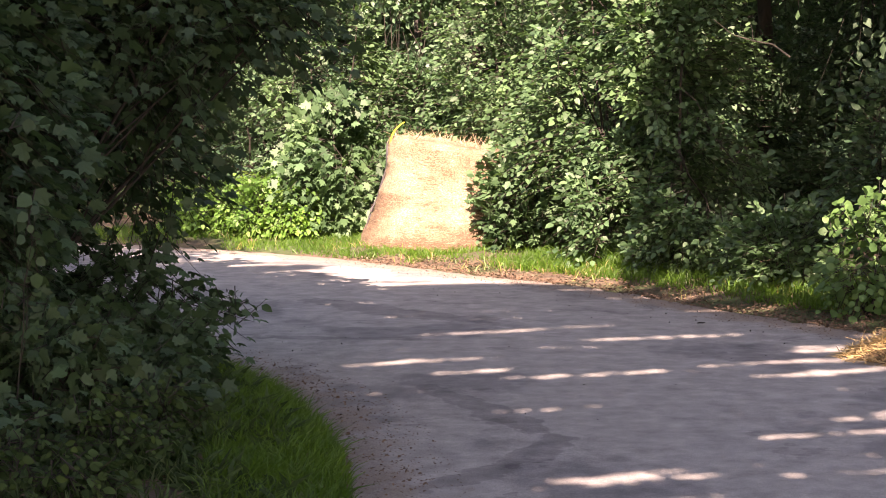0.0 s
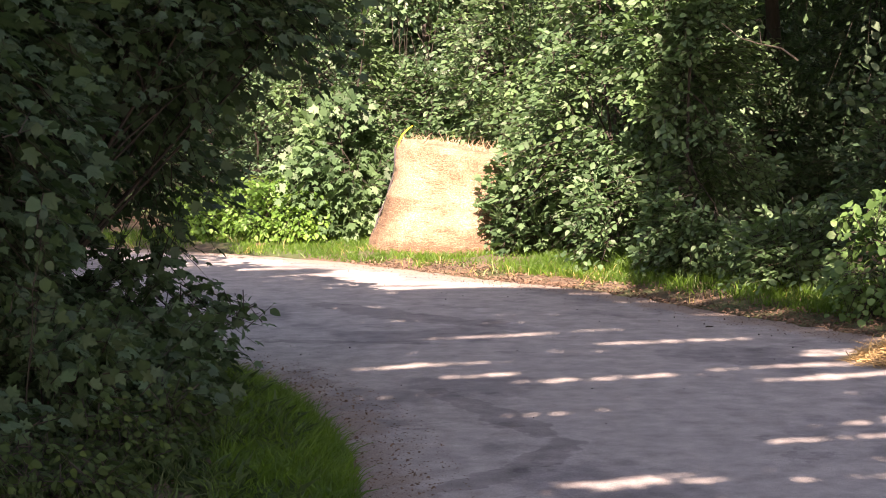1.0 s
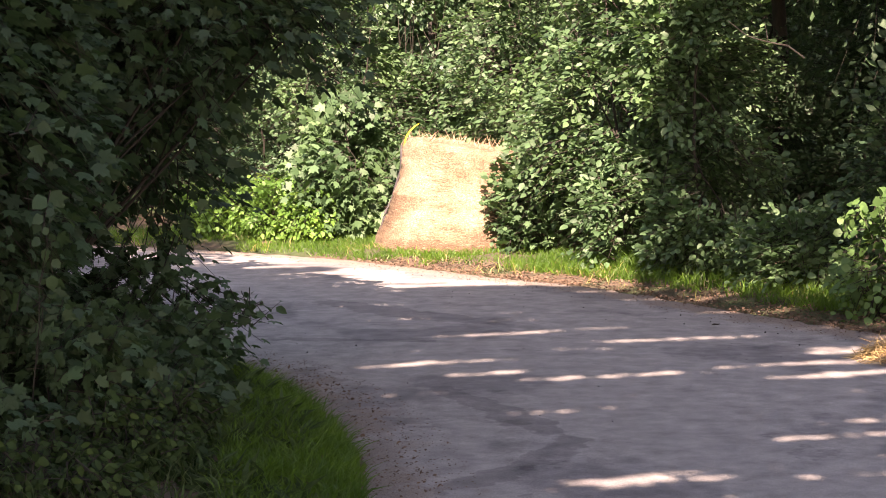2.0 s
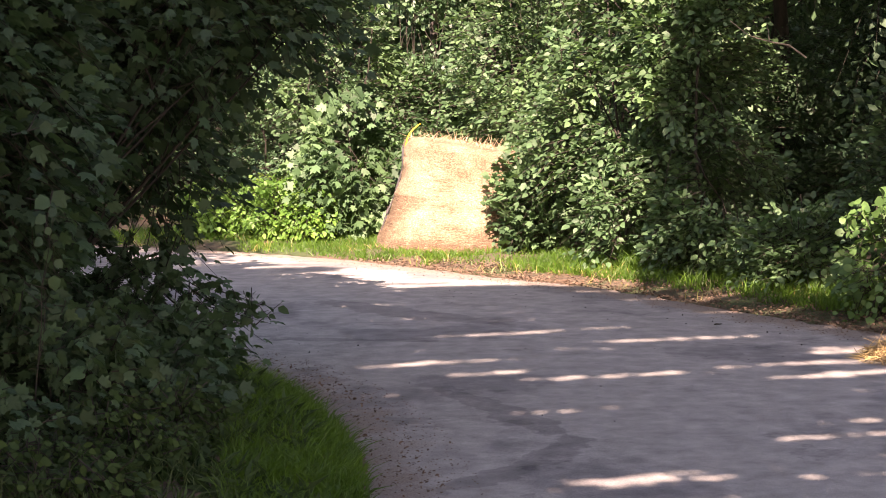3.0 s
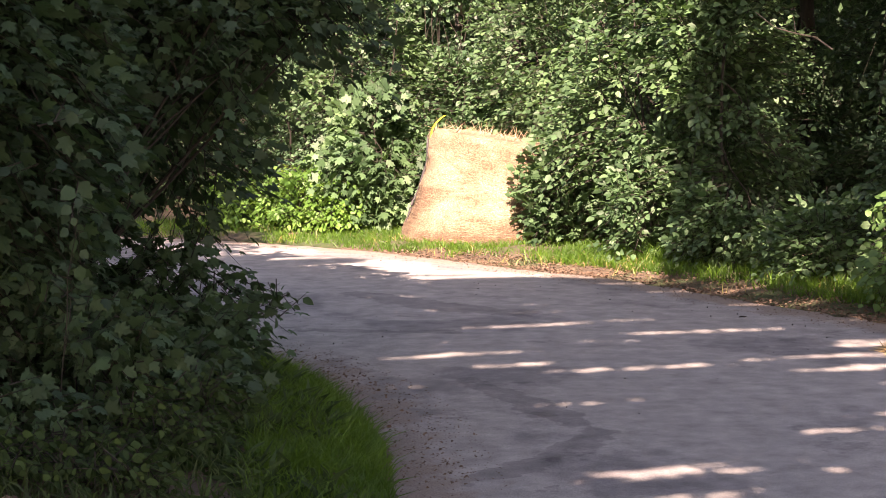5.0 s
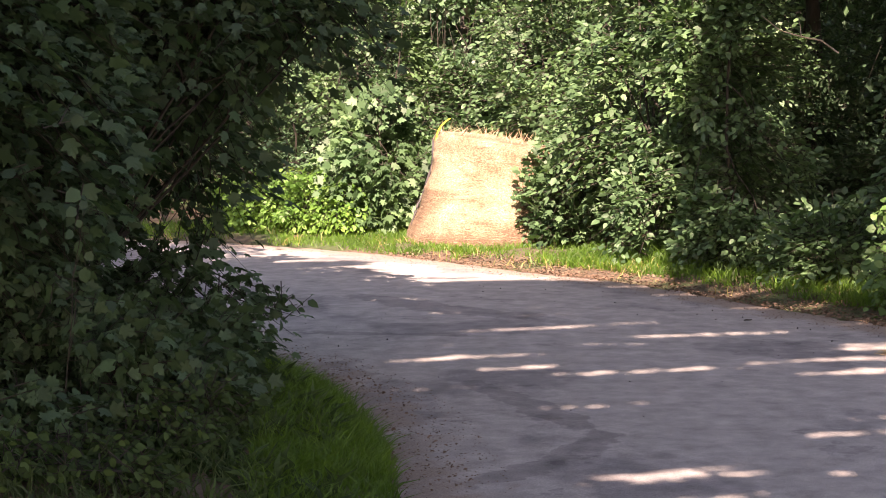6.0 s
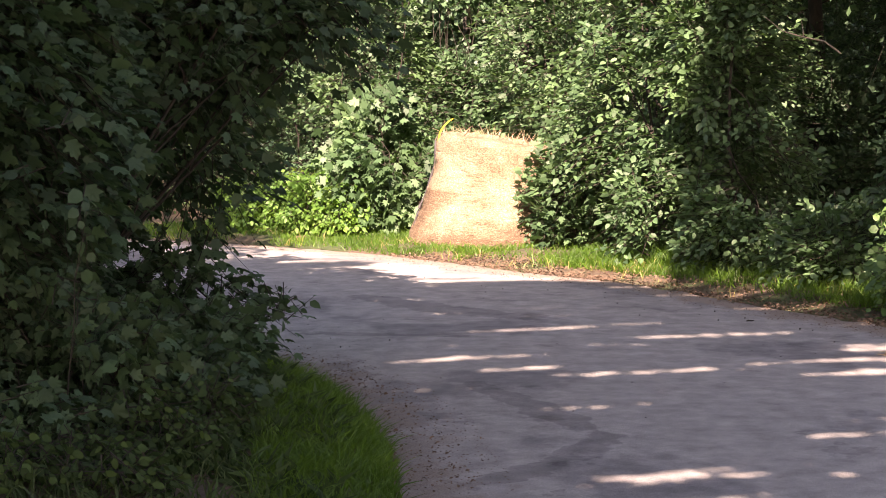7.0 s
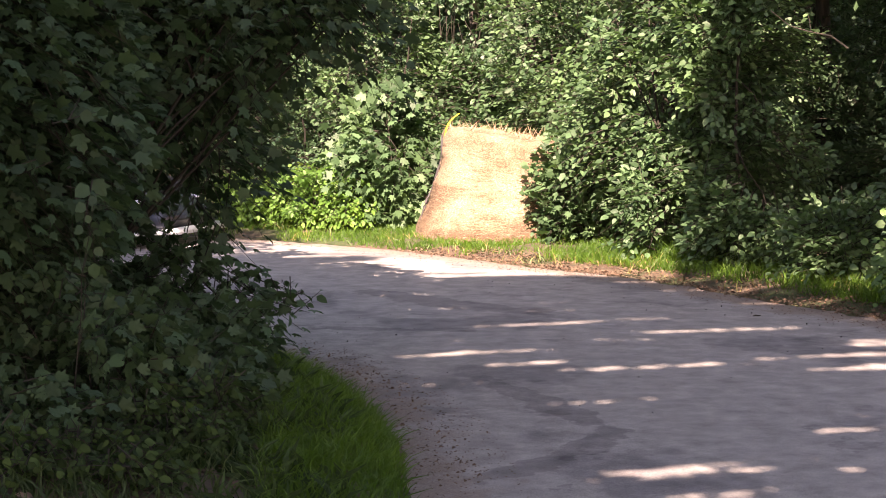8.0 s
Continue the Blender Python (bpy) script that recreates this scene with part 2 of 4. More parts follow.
OPEN_SIDE = np.array((-0.5, -0.86, 0.0))  # foliage turns its faces to the open lane


def sprays(start, way, length, count, size, shape, droop=0.25, spread=52, flat=0.8, hang=0.25, face=0.5, drift=0.0, tumble=0.38):
    """Leafy twigs: each starts at a point, runs one way and carries alternate leaves. Gives leaf and twig geometry."""
    n = len(start)
    way = unit(way)
    plane = unit(UP * flat + OPEN_SIDE * face + rng.normal(0, 0.4, (n, 3)))
    side = unit(np.cross(plane, way))
    plane = np.cross(way, side)
    pos, along, nor, sz = [], [], [], []
    for j in range(count):
        t = (j + 0.6) / count
        p = start + way * (length * t)[:, None] - UP * (droop * length * t * t)[:, None]
        sign = (1 if j % 2 else -1) * (0.15 if j == count - 1 else 1.0)
        a = np.radians(spread * sign + rng.normal(0, 14, n))[:, None]
        d = np.cos(a) * way + np.sin(a) * side - UP * (hang + rng.random((n, 1)) * 0.35) + np.array((drift, 0.0, 0.0))
        pos.append(p + unit(d) * (0.25 * size))
        along.append(d)
        nor.append(plane + rng.normal(0, tumble, (n, 3)))
        sz.append(size * rng.uniform(0.5, 1.35, n))
    lv, lf = leaves(np.concatenate(pos), np.concatenate(along), np.concatenate(nor), np.concatenate(sz), shape)
    ts = np.array((0.0, 1.0))
    line = start[:, None] + way[:, None] * (length[:, None] * ts)[..., None] - UP * (droop * length[:, None] * ts ** 2)[..., None]
    ang = np.radians((90, 210, 330))
    ring = np.cos(ang)[:, None] * side[:, None] + np.sin(ang)[:, None] * plane[:, None]
    tv = line[:, :, None] + ring[:, None] * (np.array((0.004, 0.0012))[None, :, None, None])
    tf = np.array([(i * 3 + k, i * 3 + (k + 1) % 3, i * 3 + 3 + (k + 1) % 3, i * 3 + 3 + k) for i in range(1) for k in range(3)])
    tf = tf[None] + (np.arange(n) * 6)[:, None, None]
    return lv, lf, tv.reshape(-1, 3), tf.reshape(-1, 4)


def bent_line(a, b, n, bow, wobble):
    t = np.linspace(0, 1, n)[:, None]
    p = np.asarray(a) * (1 - t) + np.asarray(b) * t + UP * bow * 4 * t * (1 - t)
    p[1:-1] += rng.normal(0, wobble, (n - 2, 3))
    return p


def shrub(name, label, centre, radii, mat, shape, size, count, per=7, reach=0.4, gap=-0.12, stems=6, clump=1.1, category="shrub",
          base=None, trunk=0.03, droop=0.25, shell=0.45, group="", flat=0.8, hang=0.25, skirt=0.0, face=0.5, drift=0.0, tumble=0.38):
    """A leafy plant: stems from the ground, leaf-bearing twigs through an uneven crown with gaps."""
    c, r = np.array(centre, float), np.array(radii, float)
    foot = np.array((c[0], c[1], ground_height(c[0], c[1])) if base is None else base, float)
    thing = tagged(new(name), label, category, group)
    thing.location = foot
    q = unit(rng.normal(0, 1, (count * 3, 3)))
    rad = (shell + (1 - shell) * rng.random(count * 3)) ** 0.6
    q[:, :2] *= (1 + skirt * np.clip(-q[:, 2:], 0, 1))
    lump = rough_noise(q, 1.7, c[0] * 3.1 + c[1]) * 0.35
    p = c + q * r * (rad * (1 + lump))[:, None]
    above = p[:, 2] > ground_height_many(p) + 0.06
    keep = (rough_noise(p, clump, c[1] * 1.7) > gap) & above
    if keep.sum() < count * 0.4:
        keep = above
    p, q = p[keep][:count], q[keep][:count]
    way = q * np.array((1, 1, 0.55)) + rng.normal(0, 0.45, (len(p), 3)) + UP * 0.12
    length = reach * rng.uniform(0.6, 1.3, len(p))
    lv, lf, tv, tf = sprays(p - unit(way) * (length * 0.5)[:, None], way, length, per, size, shape, droop, flat=flat, hang=hang, face=face, drift=drift, tumble=tumble)
    sheet("crown", lv - foot, lf, mat, thing, True)
    sheet("twig_mass", tv - foot, tf, TWIG, thing, True, kind="stuff")
    for k in range(stems):
        stem = Heap()
        end = p[rng.integers(len(p))] - foot
        start = np.array((rng.normal(0, trunk * 2), rng.normal(0, trunk * 2), -0.05))
        line = bent_line(start, end, 7, 0.08 * r[2], 0.03 * r[2] / 2)
        stem.add(*tube(line, np.linspace(trunk, trunk * 0.25, 7), 6))
        for _ in range(3):
            i = rng.integers(2, 6)
            near = p[np.argmin(np.linalg.norm(p - foot - line[i] - rng.normal(0, 0.4, 3) * r, axis=1))] - foot
            stem.add(*tube(bent_line(line[i], near, 5, 0.03, 0.02), np.linspace(trunk * 0.5, trunk * 0.15, 5), 5))
        stem.make("stem", TWIG if trunk < 0.06 else BARK, thing, True)
    return thing


def tall_tree(name, label, foot_xy, height, spread, mat, leaf, count, crown_low=0.3, trunk=0.16, gap=-0.2, lean=(0, 0), clump=0.55):
    """A tree with a tapered trunk, limbs and a crown of leaf clumps."""
    foot = np.array((*foot_xy, ground_height(*foot_xy)))
    thing = tagged(new(name), label, "tree")
    thing.location = foot
    top = np.array((lean[0], lean[1], height))
    stem = bent_line((0, 0, -0.1), top * np.array((1, 1, 0.93)), 10, 0, 0.05)
    v, f = tube(stem, np.linspace(trunk, trunk * 0.15, 10) * np.array((1.35,) + (1,) * 9), 10)
    sheet("trunk", v, f, BARK, thing, True)
    low = height * crown_low
    c = np.array((lean[0] * 0.6, lean[1] * 0.6, (low + height) / 2))
    r = np.array((spread, spread, (height - low) / 2))
    q = unit(rng.normal(0, 1, (count * 3, 3)))
    rad = (0.25 + 0.75 * rng.random(count * 3)) ** 0.55
    p = c + q * r * (rad * (1 + 0.4 * rough_noise(q, 1.6, foot[0] + foot[1] * 2)))[:, None]
    keep = rough_noise(p, clump, foot[0] * 2.3) > gap
    p, q = p[keep][:count], q[keep][:count]
    way = q * np.array((1, 1, 0.4)) + rng.normal(0, 0.4, (len(p), 3))
    lv, lf, tv, tf = sprays(p, way, 0.55 * rng.uniform(0.6, 1.3, len(p)), 7, leaf, SIMPLE, 0.3)
    sheet("crown", lv, lf, mat, thing, True)
    sheet("twig_mass", tv, tf, TWIG, thing, True, kind="stuff")
    for k in range(12):
        i = rng.integers(3, 9)
        end = p[rng.integers(len(p))]
        v, f = tube(bent_line(stem[i], end, 6, 0.25, 0.06), np.linspace(trunk * 0.4, 0.012, 6), 6)
        sheet("limb", v, f, BARK, thing, True)
    return thing


# ---- the plan of the road: a left-hand bend; outer and inner margins ----
OUTER = [(7.4, -30), (6.9, -8), (6.3, 0), (5.2, 6), (4.1, 9.3), (2.95, 11.35), (2.15, 12.6), (1.04, 14.4), (0.33, 15.1), (-0.78, 16.4), (-2.56, 17.75), (-5.5, 18.9), (-10, 19.9), (-20, 21), (-60, 23), (-150, 26)]
INNER = [(1.2, -30), (0.5, -8), (0.05, 0), (-0.15, 4), (-0.35, 6.7), (-0.47, 7.7), (-0.71, 8.67), (-0.98, 9.35), (-1.32, 9.95), (-1.9, 10.8), (-3.2, 12.3), (-6, 14), (-10, 15.1), (-20, 16.3), (-60, 18.3), (-150, 21)]


def smooth_line(points, steps):
    p = np.array(points, float)
    s = np.concatenate(([0], np.cumsum(np.linalg.norm(np.diff(p, axis=0), axis=1))))
    tang = np.gradient(p, s, axis=0)
    out = []
    for i in range(len(p) - 1):
        h = s[i + 1] - s[i]
        t = np.linspace(0, 1, steps, endpoint=False)[:, None]
        out.append((2 * t ** 3 - 3 * t ** 2 + 1) * p[i] + (t ** 3 - 2 * t ** 2 + t) * h * tang[i]
                   + (-2 * t ** 3 + 3 * t ** 2) * p[i + 1] + (t ** 3 - t ** 2) * h * tang[i + 1])
    return np.concatenate(out + [p[-1:]])


RIGHT, LEFT = smooth_line(OUTER, 14), smooth_line(INNER, 14)


def beside(p):
    """For points (n, 2): metres beyond the outer margin and beyond the inner margin (negative: on the road's side)."""
    def signed(line):
        best, sign = np.full(len(p), 1e9), np.zeros(len(p))
        for a, b in zip(line[:-1], line[1:]):
            ab = b - a
            t = np.clip(((p - a) @ ab) / (ab @ ab), 0, 1)
            d = p - a - t[:, None] * ab
            dist = np.linalg.norm(d, axis=1)
            near = dist < best
            best = np.where(near, dist, best)
            sign = np.where(near, np.sign(d[:, 0] * ab[1] - d[:, 1] * ab[0]), sign)
        return best * sign
    return signed(RIGHT[::2]), -signed(LEFT[::2])


def ground_height_many(p):
    p = np.asarray(p, float)
    out, inn = beside(p[:, :2])
    z = np.full(len(p), -0.03)
    z = np.where(inn > 0, -0.03 + 0.07 * np.minimum(inn / 0.25, 1) + 0.10 * np.clip(inn - 0.3, 0, 5), z)
    z = np.where(out > 0, -0.03 + 0.06 * np.minimum(out / 0.5, 1) + 0.05 * np.clip(out - 0.8, 0, 4), z)
    return z


def ground_height(x, y):
    return float(ground_height_many([(x, y, 0)])[0])


def build_ground():
    near_x, near_y = np.arange(-9, 9.01, 0.16), np.arange(4, 24.01, 0.16)
    far = np.array((0.4, 1, 2, 4, 8, 16, 32, 64, 128, 300, 800))
    xs = np.concatenate((-9 - far[::-1], near_x, 9 + far))
    ys = np.concatenate((4 - far[::-1], near_y, 24 + far))
    gx, gy = np.meshgrid(xs, ys, indexing="ij")
    p = np.stack((gx.ravel(), gy.ravel(), np.zeros(gx.size)), 1)
    z = ground_height_many(p)
    off = (np.maximum(*beside(p[:, :2])) > 0.1)
    z += np.where(off, 0.04 * rough_noise(p, 1.5, 3) + 0.02 * rough_noise(p, 5, 9), 0)
    p[:, 2] = z
    i, j = np.meshgrid(np.arange(len(xs) - 1), np.arange(len(ys) - 1), indexing="ij")
    n = len(ys)
    f = np.stack((i * n + j, (i + 1) * n + j, (i + 1) * n + j + 1, i * n + j + 1), -1).reshape(-1, 4)
    tagged(sheet("ground", p, f, SOIL, None, True), "dark brown forest soil beside the road", "ground", kind="structure")


def build_road():
    across = 40
    u = np.linspace(0, 1, across + 1)
    n = len(RIGHT)
    wav = np.array([noise.noise((i * 0.55, 0.0, 0.0)) for i in range(n)]) * 0.13
    wav2 = np.array([noise.noise((i * 0.6, 9.0, 0.0)) for i in range(n)]) * 0.05
    d = unit(RIGHT - LEFT)
    a, b = LEFT + d * wav2[:, None], RIGHT + d * wav[:, None]
    p = a[:, None] * (1 - u)[None, :, None] + b[:, None] * u[None, :, None]
    width = np.linalg.norm(b - a, axis=1)[:, None]
    near = np.minimum(u[None] * width, (1 - u[None]) * width)
    z = 0.004 - 0.03 * np.clip(1 - near / 0.12, 0, 1) + 0.012 * np.sin(u * np.pi)[None]
    v = np.concatenate((p, z[..., None]), -1).reshape(-1, 3)
    i, j = np.meshgrid(np.arange(n - 1), np.arange(across), indexing="ij")
    k = across + 1
    f = np.stack((i * k + j, i * k + j + 1, (i + 1) * k + j + 1, (i + 1) * k + j), -1).reshape(-1, 4)
    road = tagged(sheet("road", v, f[:, ::-1], ASPHALT, None, True), "worn grey asphalt lane with dusty margins and tar patches", "road", kind="structure")
    mend = np.zeros(len(v))
    for line, wide in (([(-0.1, 9.2), (0.2, 8.6), (0.55, 7.75), (0.2, 7.1), (-0.1, 6.8)], 0.17), ([(-0.95, 13.0), (-0.4, 12.4), (0.25, 11.9)], 0.3), ([(-1.3, 11.1), (-0.2, 11.0)], 0.12)):
        for a0, b0 in zip(line[:-1], line[1:]):
            a0, ab = np.array(a0), np.array(b0) - np.array(a0)
            t = np.clip(((v[:, :2] - a0) @ ab) / (ab @ ab), 0, 1)
            mend = np.maximum(mend, np.exp(-(np.linalg.norm(v[:, :2] - a0 - t[:, None] * ab, axis=1) / wide) ** 2))
    road.data.attributes.new("mend", "FLOAT", "POINT").data.foreach_set("value", (0.6 * mend).astype(np.float32))
    at = road.data.attributes.new("margin", "FLOAT", "POINT")
    at.data.foreach_set("value", (np.clip(1 - near / 0.7, 0, 1) ** 1.2 * np.where(u < 0.5, 0.5, 1.0)[None]).ravel().astype(np.float32))


build_ground()
build_road()


def scatter_strip(line, lo, hi, first, last, n, inner):
    """Random points lo to hi metres beyond a margin, between two of its places."""
    seg = line[(line[:, 1] > first) & (line[:, 1] < last)]
    i = rng.integers(0, len(seg) - 1, n)
    t = rng.random(n)[:, None]
    p = seg[i] * (1 - t) + seg[i + 1] * t
    d = unit(seg[i + 1] - seg[i])
    out = np.stack((d[:, 1], -d[:, 0]), 1) * (-1 if inner else 1)
    p = p + out * rng.uniform(lo, hi, n)[:, None]
    z = np.maximum(ground_height_many(np.c_[p, np.zeros(n)]), np.where(np.maximum(*beside(p)) < -0.03, 0.006, -1))
    return np.c_[p, z]


def grass(name, label, p, height, mat, lean=0.45, width=0.008):
    n = len(p)
    h = height * rng.uniform(0.45, 1.25, n)
    way = UP + rng.normal(0, lean, (n, 3)) * np.array((1, 1, 0.1))
    v, f = leaves(p - UP * 0.01, way, rng.normal(0, 1, (n, 3)), h, BLADE, width * rng.uniform(0.7, 1.4, n))
    # the upper part of every blade bends over
    v = v.reshape(n, 5, 3)
    bend = unit(rng.normal(0, 1, (n, 3)) * np.array((1, 1, 0)))
    v[:, 4] += bend * (0.35 * h)[:, None] - UP * (0.15 * h)[:, None]
    v[:, 2:4] += (bend * (0.08 * h)[:, None])[:, None]
    return tagged(sheet(name, v.reshape(-1, 3), f, mat), label, "grass", kind="stuff")


def thinned(p, scale, gate, seed):
    return p[rough_noise(p, scale, seed) > gate]


def build_bale(x, y):
    """An upright round straw bale, slumped at its foot, wrapped in net."""
    z0 = ground_height(x, y) - 0.05
    bale = tagged(new("straw_bale"), "upright round bale of golden netted straw, slumped at its foot", "straw bale")
    bale.location = (x, y, z0)

    def skin(a, h, out=0.0):
        # radius falls from the spread foot to a waist and up to the shoulder
        t = h / 1.05
        rad = 0.69 + 0.215 * (1 - t) ** 1.8 + 0.02 * np.sin(t * 7) - 0.06 * np.clip((t - 0.93) / 0.07, 0, 1) ** 2
        rad = rad * (1 + 0.03 * np.sin(2 * a + 0.6) + 0.012 * np.sin(5 * a + 3 * t)) + out
        shift = 0.10 * t - 0.02
        return np.stack((np.cos(a) * rad + shift, np.sin(a) * rad, h - 0.10 * t * np.cos(a)), -1)

    na, nh = 110, 60
    a, h = np.meshgrid(np.linspace(0, 2 * np.pi, na, endpoint=False), np.linspace(0, 1.05, nh), indexing="ij")
    v = skin(a, h, 0.003 * np.sin(h * 2 * np.pi / 0.047 + 0.5 * np.sin(3 * a)))
    v = v.reshape(-1, 3)
    v += unit(v * np.array((1, 1, 0))) * (0.03 * rough_noise(v, 4, 2) + 0.016 * rough_noise(v, 14, 5))[:, None]
    i, j = np.meshgrid(np.arange(na), np.arange(nh - 1), indexing="ij")
    f = np.stack((i * nh + j, ((i + 1) % na) * nh + j, ((i + 1) % na) * nh + j + 1, i * nh + j + 1), -1).reshape(-1, 4)
    body = Heap()
    body.add(v, f)
    ring = v.reshape(na, nh, 3)[:, -1]
    mid = ring.mean(0)
    caps = [ring] + [mid + (ring - mid) * k + UP * (0.02 + 0.02 * rough_noise(ring * k, 6, 1))[:, None] for k in (0.75, 0.5, 0.25, 0.02)]
    i, j = np.meshgrid(np.arange(na), np.arange(4), indexing="ij")
    body.add(np.concatenate(caps), np.stack((j * na + i, j * na + (i + 1) % na, (j + 1) * na + (i + 1) % na, (j + 1) * na + i), -1).reshape(-1, 4))
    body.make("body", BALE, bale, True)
    # net cords round the bale
    cords = Heap()
    ang = np.linspace(0, 2 * np.pi, 90)
    for k in range(22):
        hh = 0.05 + k * 0.0465
        line = skin(ang, hh + 0.008 * np.sin(ang * 4 + k * 1.7) + 0.004 * rng.normal(0, 1, 90), 0.008)
        cords.add(*tube(line, np.full(90, 0.0013), 4))
    cords.make("netting", NET, bale, True, "pale net cords", "stuff")
    # straw ends that stand off the skin, and a ragged top
    n = 6000
    a, h = rng.uniform(0, 2 * np.pi, n), rng.uniform(0.02, 1.03, n)
    p = skin(a, h, 0.004)
    outw = unit(p * np.array((1, 1, 0)))
    tang = np.stack((-outw[:, 1], outw[:, 0], np.zeros(n)), 1)
    way = tang * rng.choice((-1, 1), n)[:, None] + outw * rng.uniform(0.0, 0.09, (n, 1)) + UP * rng.normal(0, 0.6, (n, 1))
    v, f = leaves(p, way, outw + rng.normal(0, 0.3, (n, 3)), rng.uniform(0.02, 0.06, n), BLADE, rng.uniform(0.0025, 0.005, n))
    sheet("straw_stubble", v, f, STRAW, bale, False, kind="stuff")
    n = 800
    q = rng.uniform(0, 2 * np.pi, n)
    p = mid + (ring[rng.integers(0, na, n)] - mid) * np.sqrt(rng.random(n))[:, None] - UP * 0.01
    way = UP * rng.uniform(0.02, 0.85, (n, 1)) ** 1.5 + rng.normal(0, 0.7, (n, 3)) * np.array((1, 1, 0.25))
    v, f = leaves(p, way, rng.normal(0, 1, (n, 3)), rng.uniform(0.05, 0.2, n), BLADE, rng.uniform(0.004, 0.008, n))
    sheet("loose_top", v, f, STRAW, bale, False, "ragged golden straw ends", "stuff")
    # a dark grey strip down one flank, the rim's shade put in as geometry
    hh = np.linspace(0.18, 0.98, 26)
    line = skin(np.full(26, math.pi * 1.06) + 0.04 * np.sin(hh * 9), hh, 0.012)
    sheet("rim_strip", *tube(line, 0.011 + 0.006 * np.sin(hh * 23), 6), RIM_STRIP, bale, True, "grey rolled hem of the net")
    # a yellow strap over the shoulder
    t = np.linspace(0, 1, 12)
    line = np.stack((-0.61 + 0.03 * t + 0.12 * t ** 3, np.full(12, -0.2), 1.05 + 0.24 * t), 1)
    wide = np.array((0.008, -0.012, 0.0))
    thick = np.array((-0.004, -0.002, 0.0))
    v = np.concatenate((line - wide, line + wide, line - wide + thick, line + wide + thick))
    f = [(k, k + 1, k + 13, k + 12) for k in range(11)] + [(k + 24, k + 36, k + 37, k + 25) for k in range(11)]
    f += [(k, k + 24, k + 25, k + 1) for k in range(11)] + [(k + 12, k + 13, k + 37, k + 36) for k in range(11)]
    sheet("strap", v, f, YELLOW, bale, True, "yellow binding strap")


RIM_STRIP = plain("dark_rim_strip", (0.02, 0.018, 0.02), (0.06, 0.05, 0.05), 50, 0.7, 0.4)
NET = plain("net_cord", (0.22, 0.16, 0.11), (0.3, 0.24, 0.17), 40, 0.6, 0.1)
build_bale(0.07, 17.74)

# ---- shrubs along the outer margin and behind the bale ----
WALL = "shrubs along the outer margin"
LBL_H = "green hazel shrub in sun at the wood's edge"
LBL_B = "glossy green beech shrub beside the road"
shrub("hazel_shrub", "maple sapling with broad leaves beside the bale", (-1.08, 18.6, 0.82), (0.72, 0.55, 0.8), HAZEL, MAPLE_SHAPE, 0.11, 620, 6, 0.32, group=WALL, trunk=0.01)
shrub("hazel_shrub", "sunlit hazel sprays hanging over the straw bale", (0.9, 16.8, 0.6), (0.5, 0.3, 0.66), HAZEL, MAPLE_SHAPE, 0.095, 230, 6, 0.3, group=WALL, trunk=0.01, flat=1.6, face=0.1, hang=0.0, tumble=0.5)
shrub("maple_sapling", "thin maple sapling with scattered leaves before the bale", (0.52, 16.8, 0.5), (0.28, 0.1, 0.48), HAZEL, MAPLE_SHAPE, 0.08, 36, 5, 0.26, -0.9, 4, group=WALL, trunk=0.005)
SHRUB_KINDS = [("hazel_shrub", LBL_H, HAZEL, OVATE, 0.068, 1.6), ("beech_shrub", LBL_B, BEECH, OVATE, 0.06, 1.7),
               ("hornbeam_shrub", "sunlit hornbeam shrub with layered leafy sprays", HAZEL, OVATE, 0.072, 1.65),
               # darker leaves: the hollow's shade is put into the leaf colour
               ("maple_sapling", "sapling in the hollow, its leaves coloured dark for the wood's shade", MAPLE, OVATE, 0.07, 1.6)]
ROWS_OF_SHRUBS = [  # x, y, radius, half height, twigs, gap, kind
    (1.6, 16.1, 0.9, 1.9, 640, 0.04, 2), (2.12, 15.2, 0.7, 1.75, 660, 0.03, 2), (2.75, 13.75, 0.5, 0.36, 170, -0.05, 0), (2.2, 14.75, 0.5, 0.62, 230, -0.1, 0), (1.55, 15.4, 0.5, 0.6, 220, -0.1, 2),
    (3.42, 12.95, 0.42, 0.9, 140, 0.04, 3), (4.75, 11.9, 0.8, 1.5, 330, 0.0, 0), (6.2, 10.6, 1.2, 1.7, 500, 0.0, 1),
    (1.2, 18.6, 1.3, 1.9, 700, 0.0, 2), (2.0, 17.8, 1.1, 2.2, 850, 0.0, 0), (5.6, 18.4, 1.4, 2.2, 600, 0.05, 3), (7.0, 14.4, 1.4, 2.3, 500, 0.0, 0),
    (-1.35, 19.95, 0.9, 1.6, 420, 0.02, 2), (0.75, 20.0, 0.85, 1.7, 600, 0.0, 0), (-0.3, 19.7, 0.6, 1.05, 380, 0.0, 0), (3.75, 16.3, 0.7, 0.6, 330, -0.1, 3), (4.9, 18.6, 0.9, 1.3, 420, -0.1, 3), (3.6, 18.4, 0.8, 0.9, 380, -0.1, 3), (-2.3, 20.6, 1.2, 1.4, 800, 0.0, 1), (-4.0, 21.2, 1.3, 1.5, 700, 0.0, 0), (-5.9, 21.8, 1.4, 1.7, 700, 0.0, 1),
    (-1.5, 22.6, 1.8, 2.2, 900, -0.05, 1), (0.9, 22.4, 1.8, 2.4, 900, -0.05, 0), (3.2, 20.2, 1.9, 2.5, 900, -0.05, 1), (-4.3, 23.6, 2.0, 2.4, 900, -0.05, 0),
    (5.8, 19.0, 1.9, 2.6, 800, -0.05, 1), (-7.5, 24.0, 2.2, 2.4, 800, -0.05, 1),
]
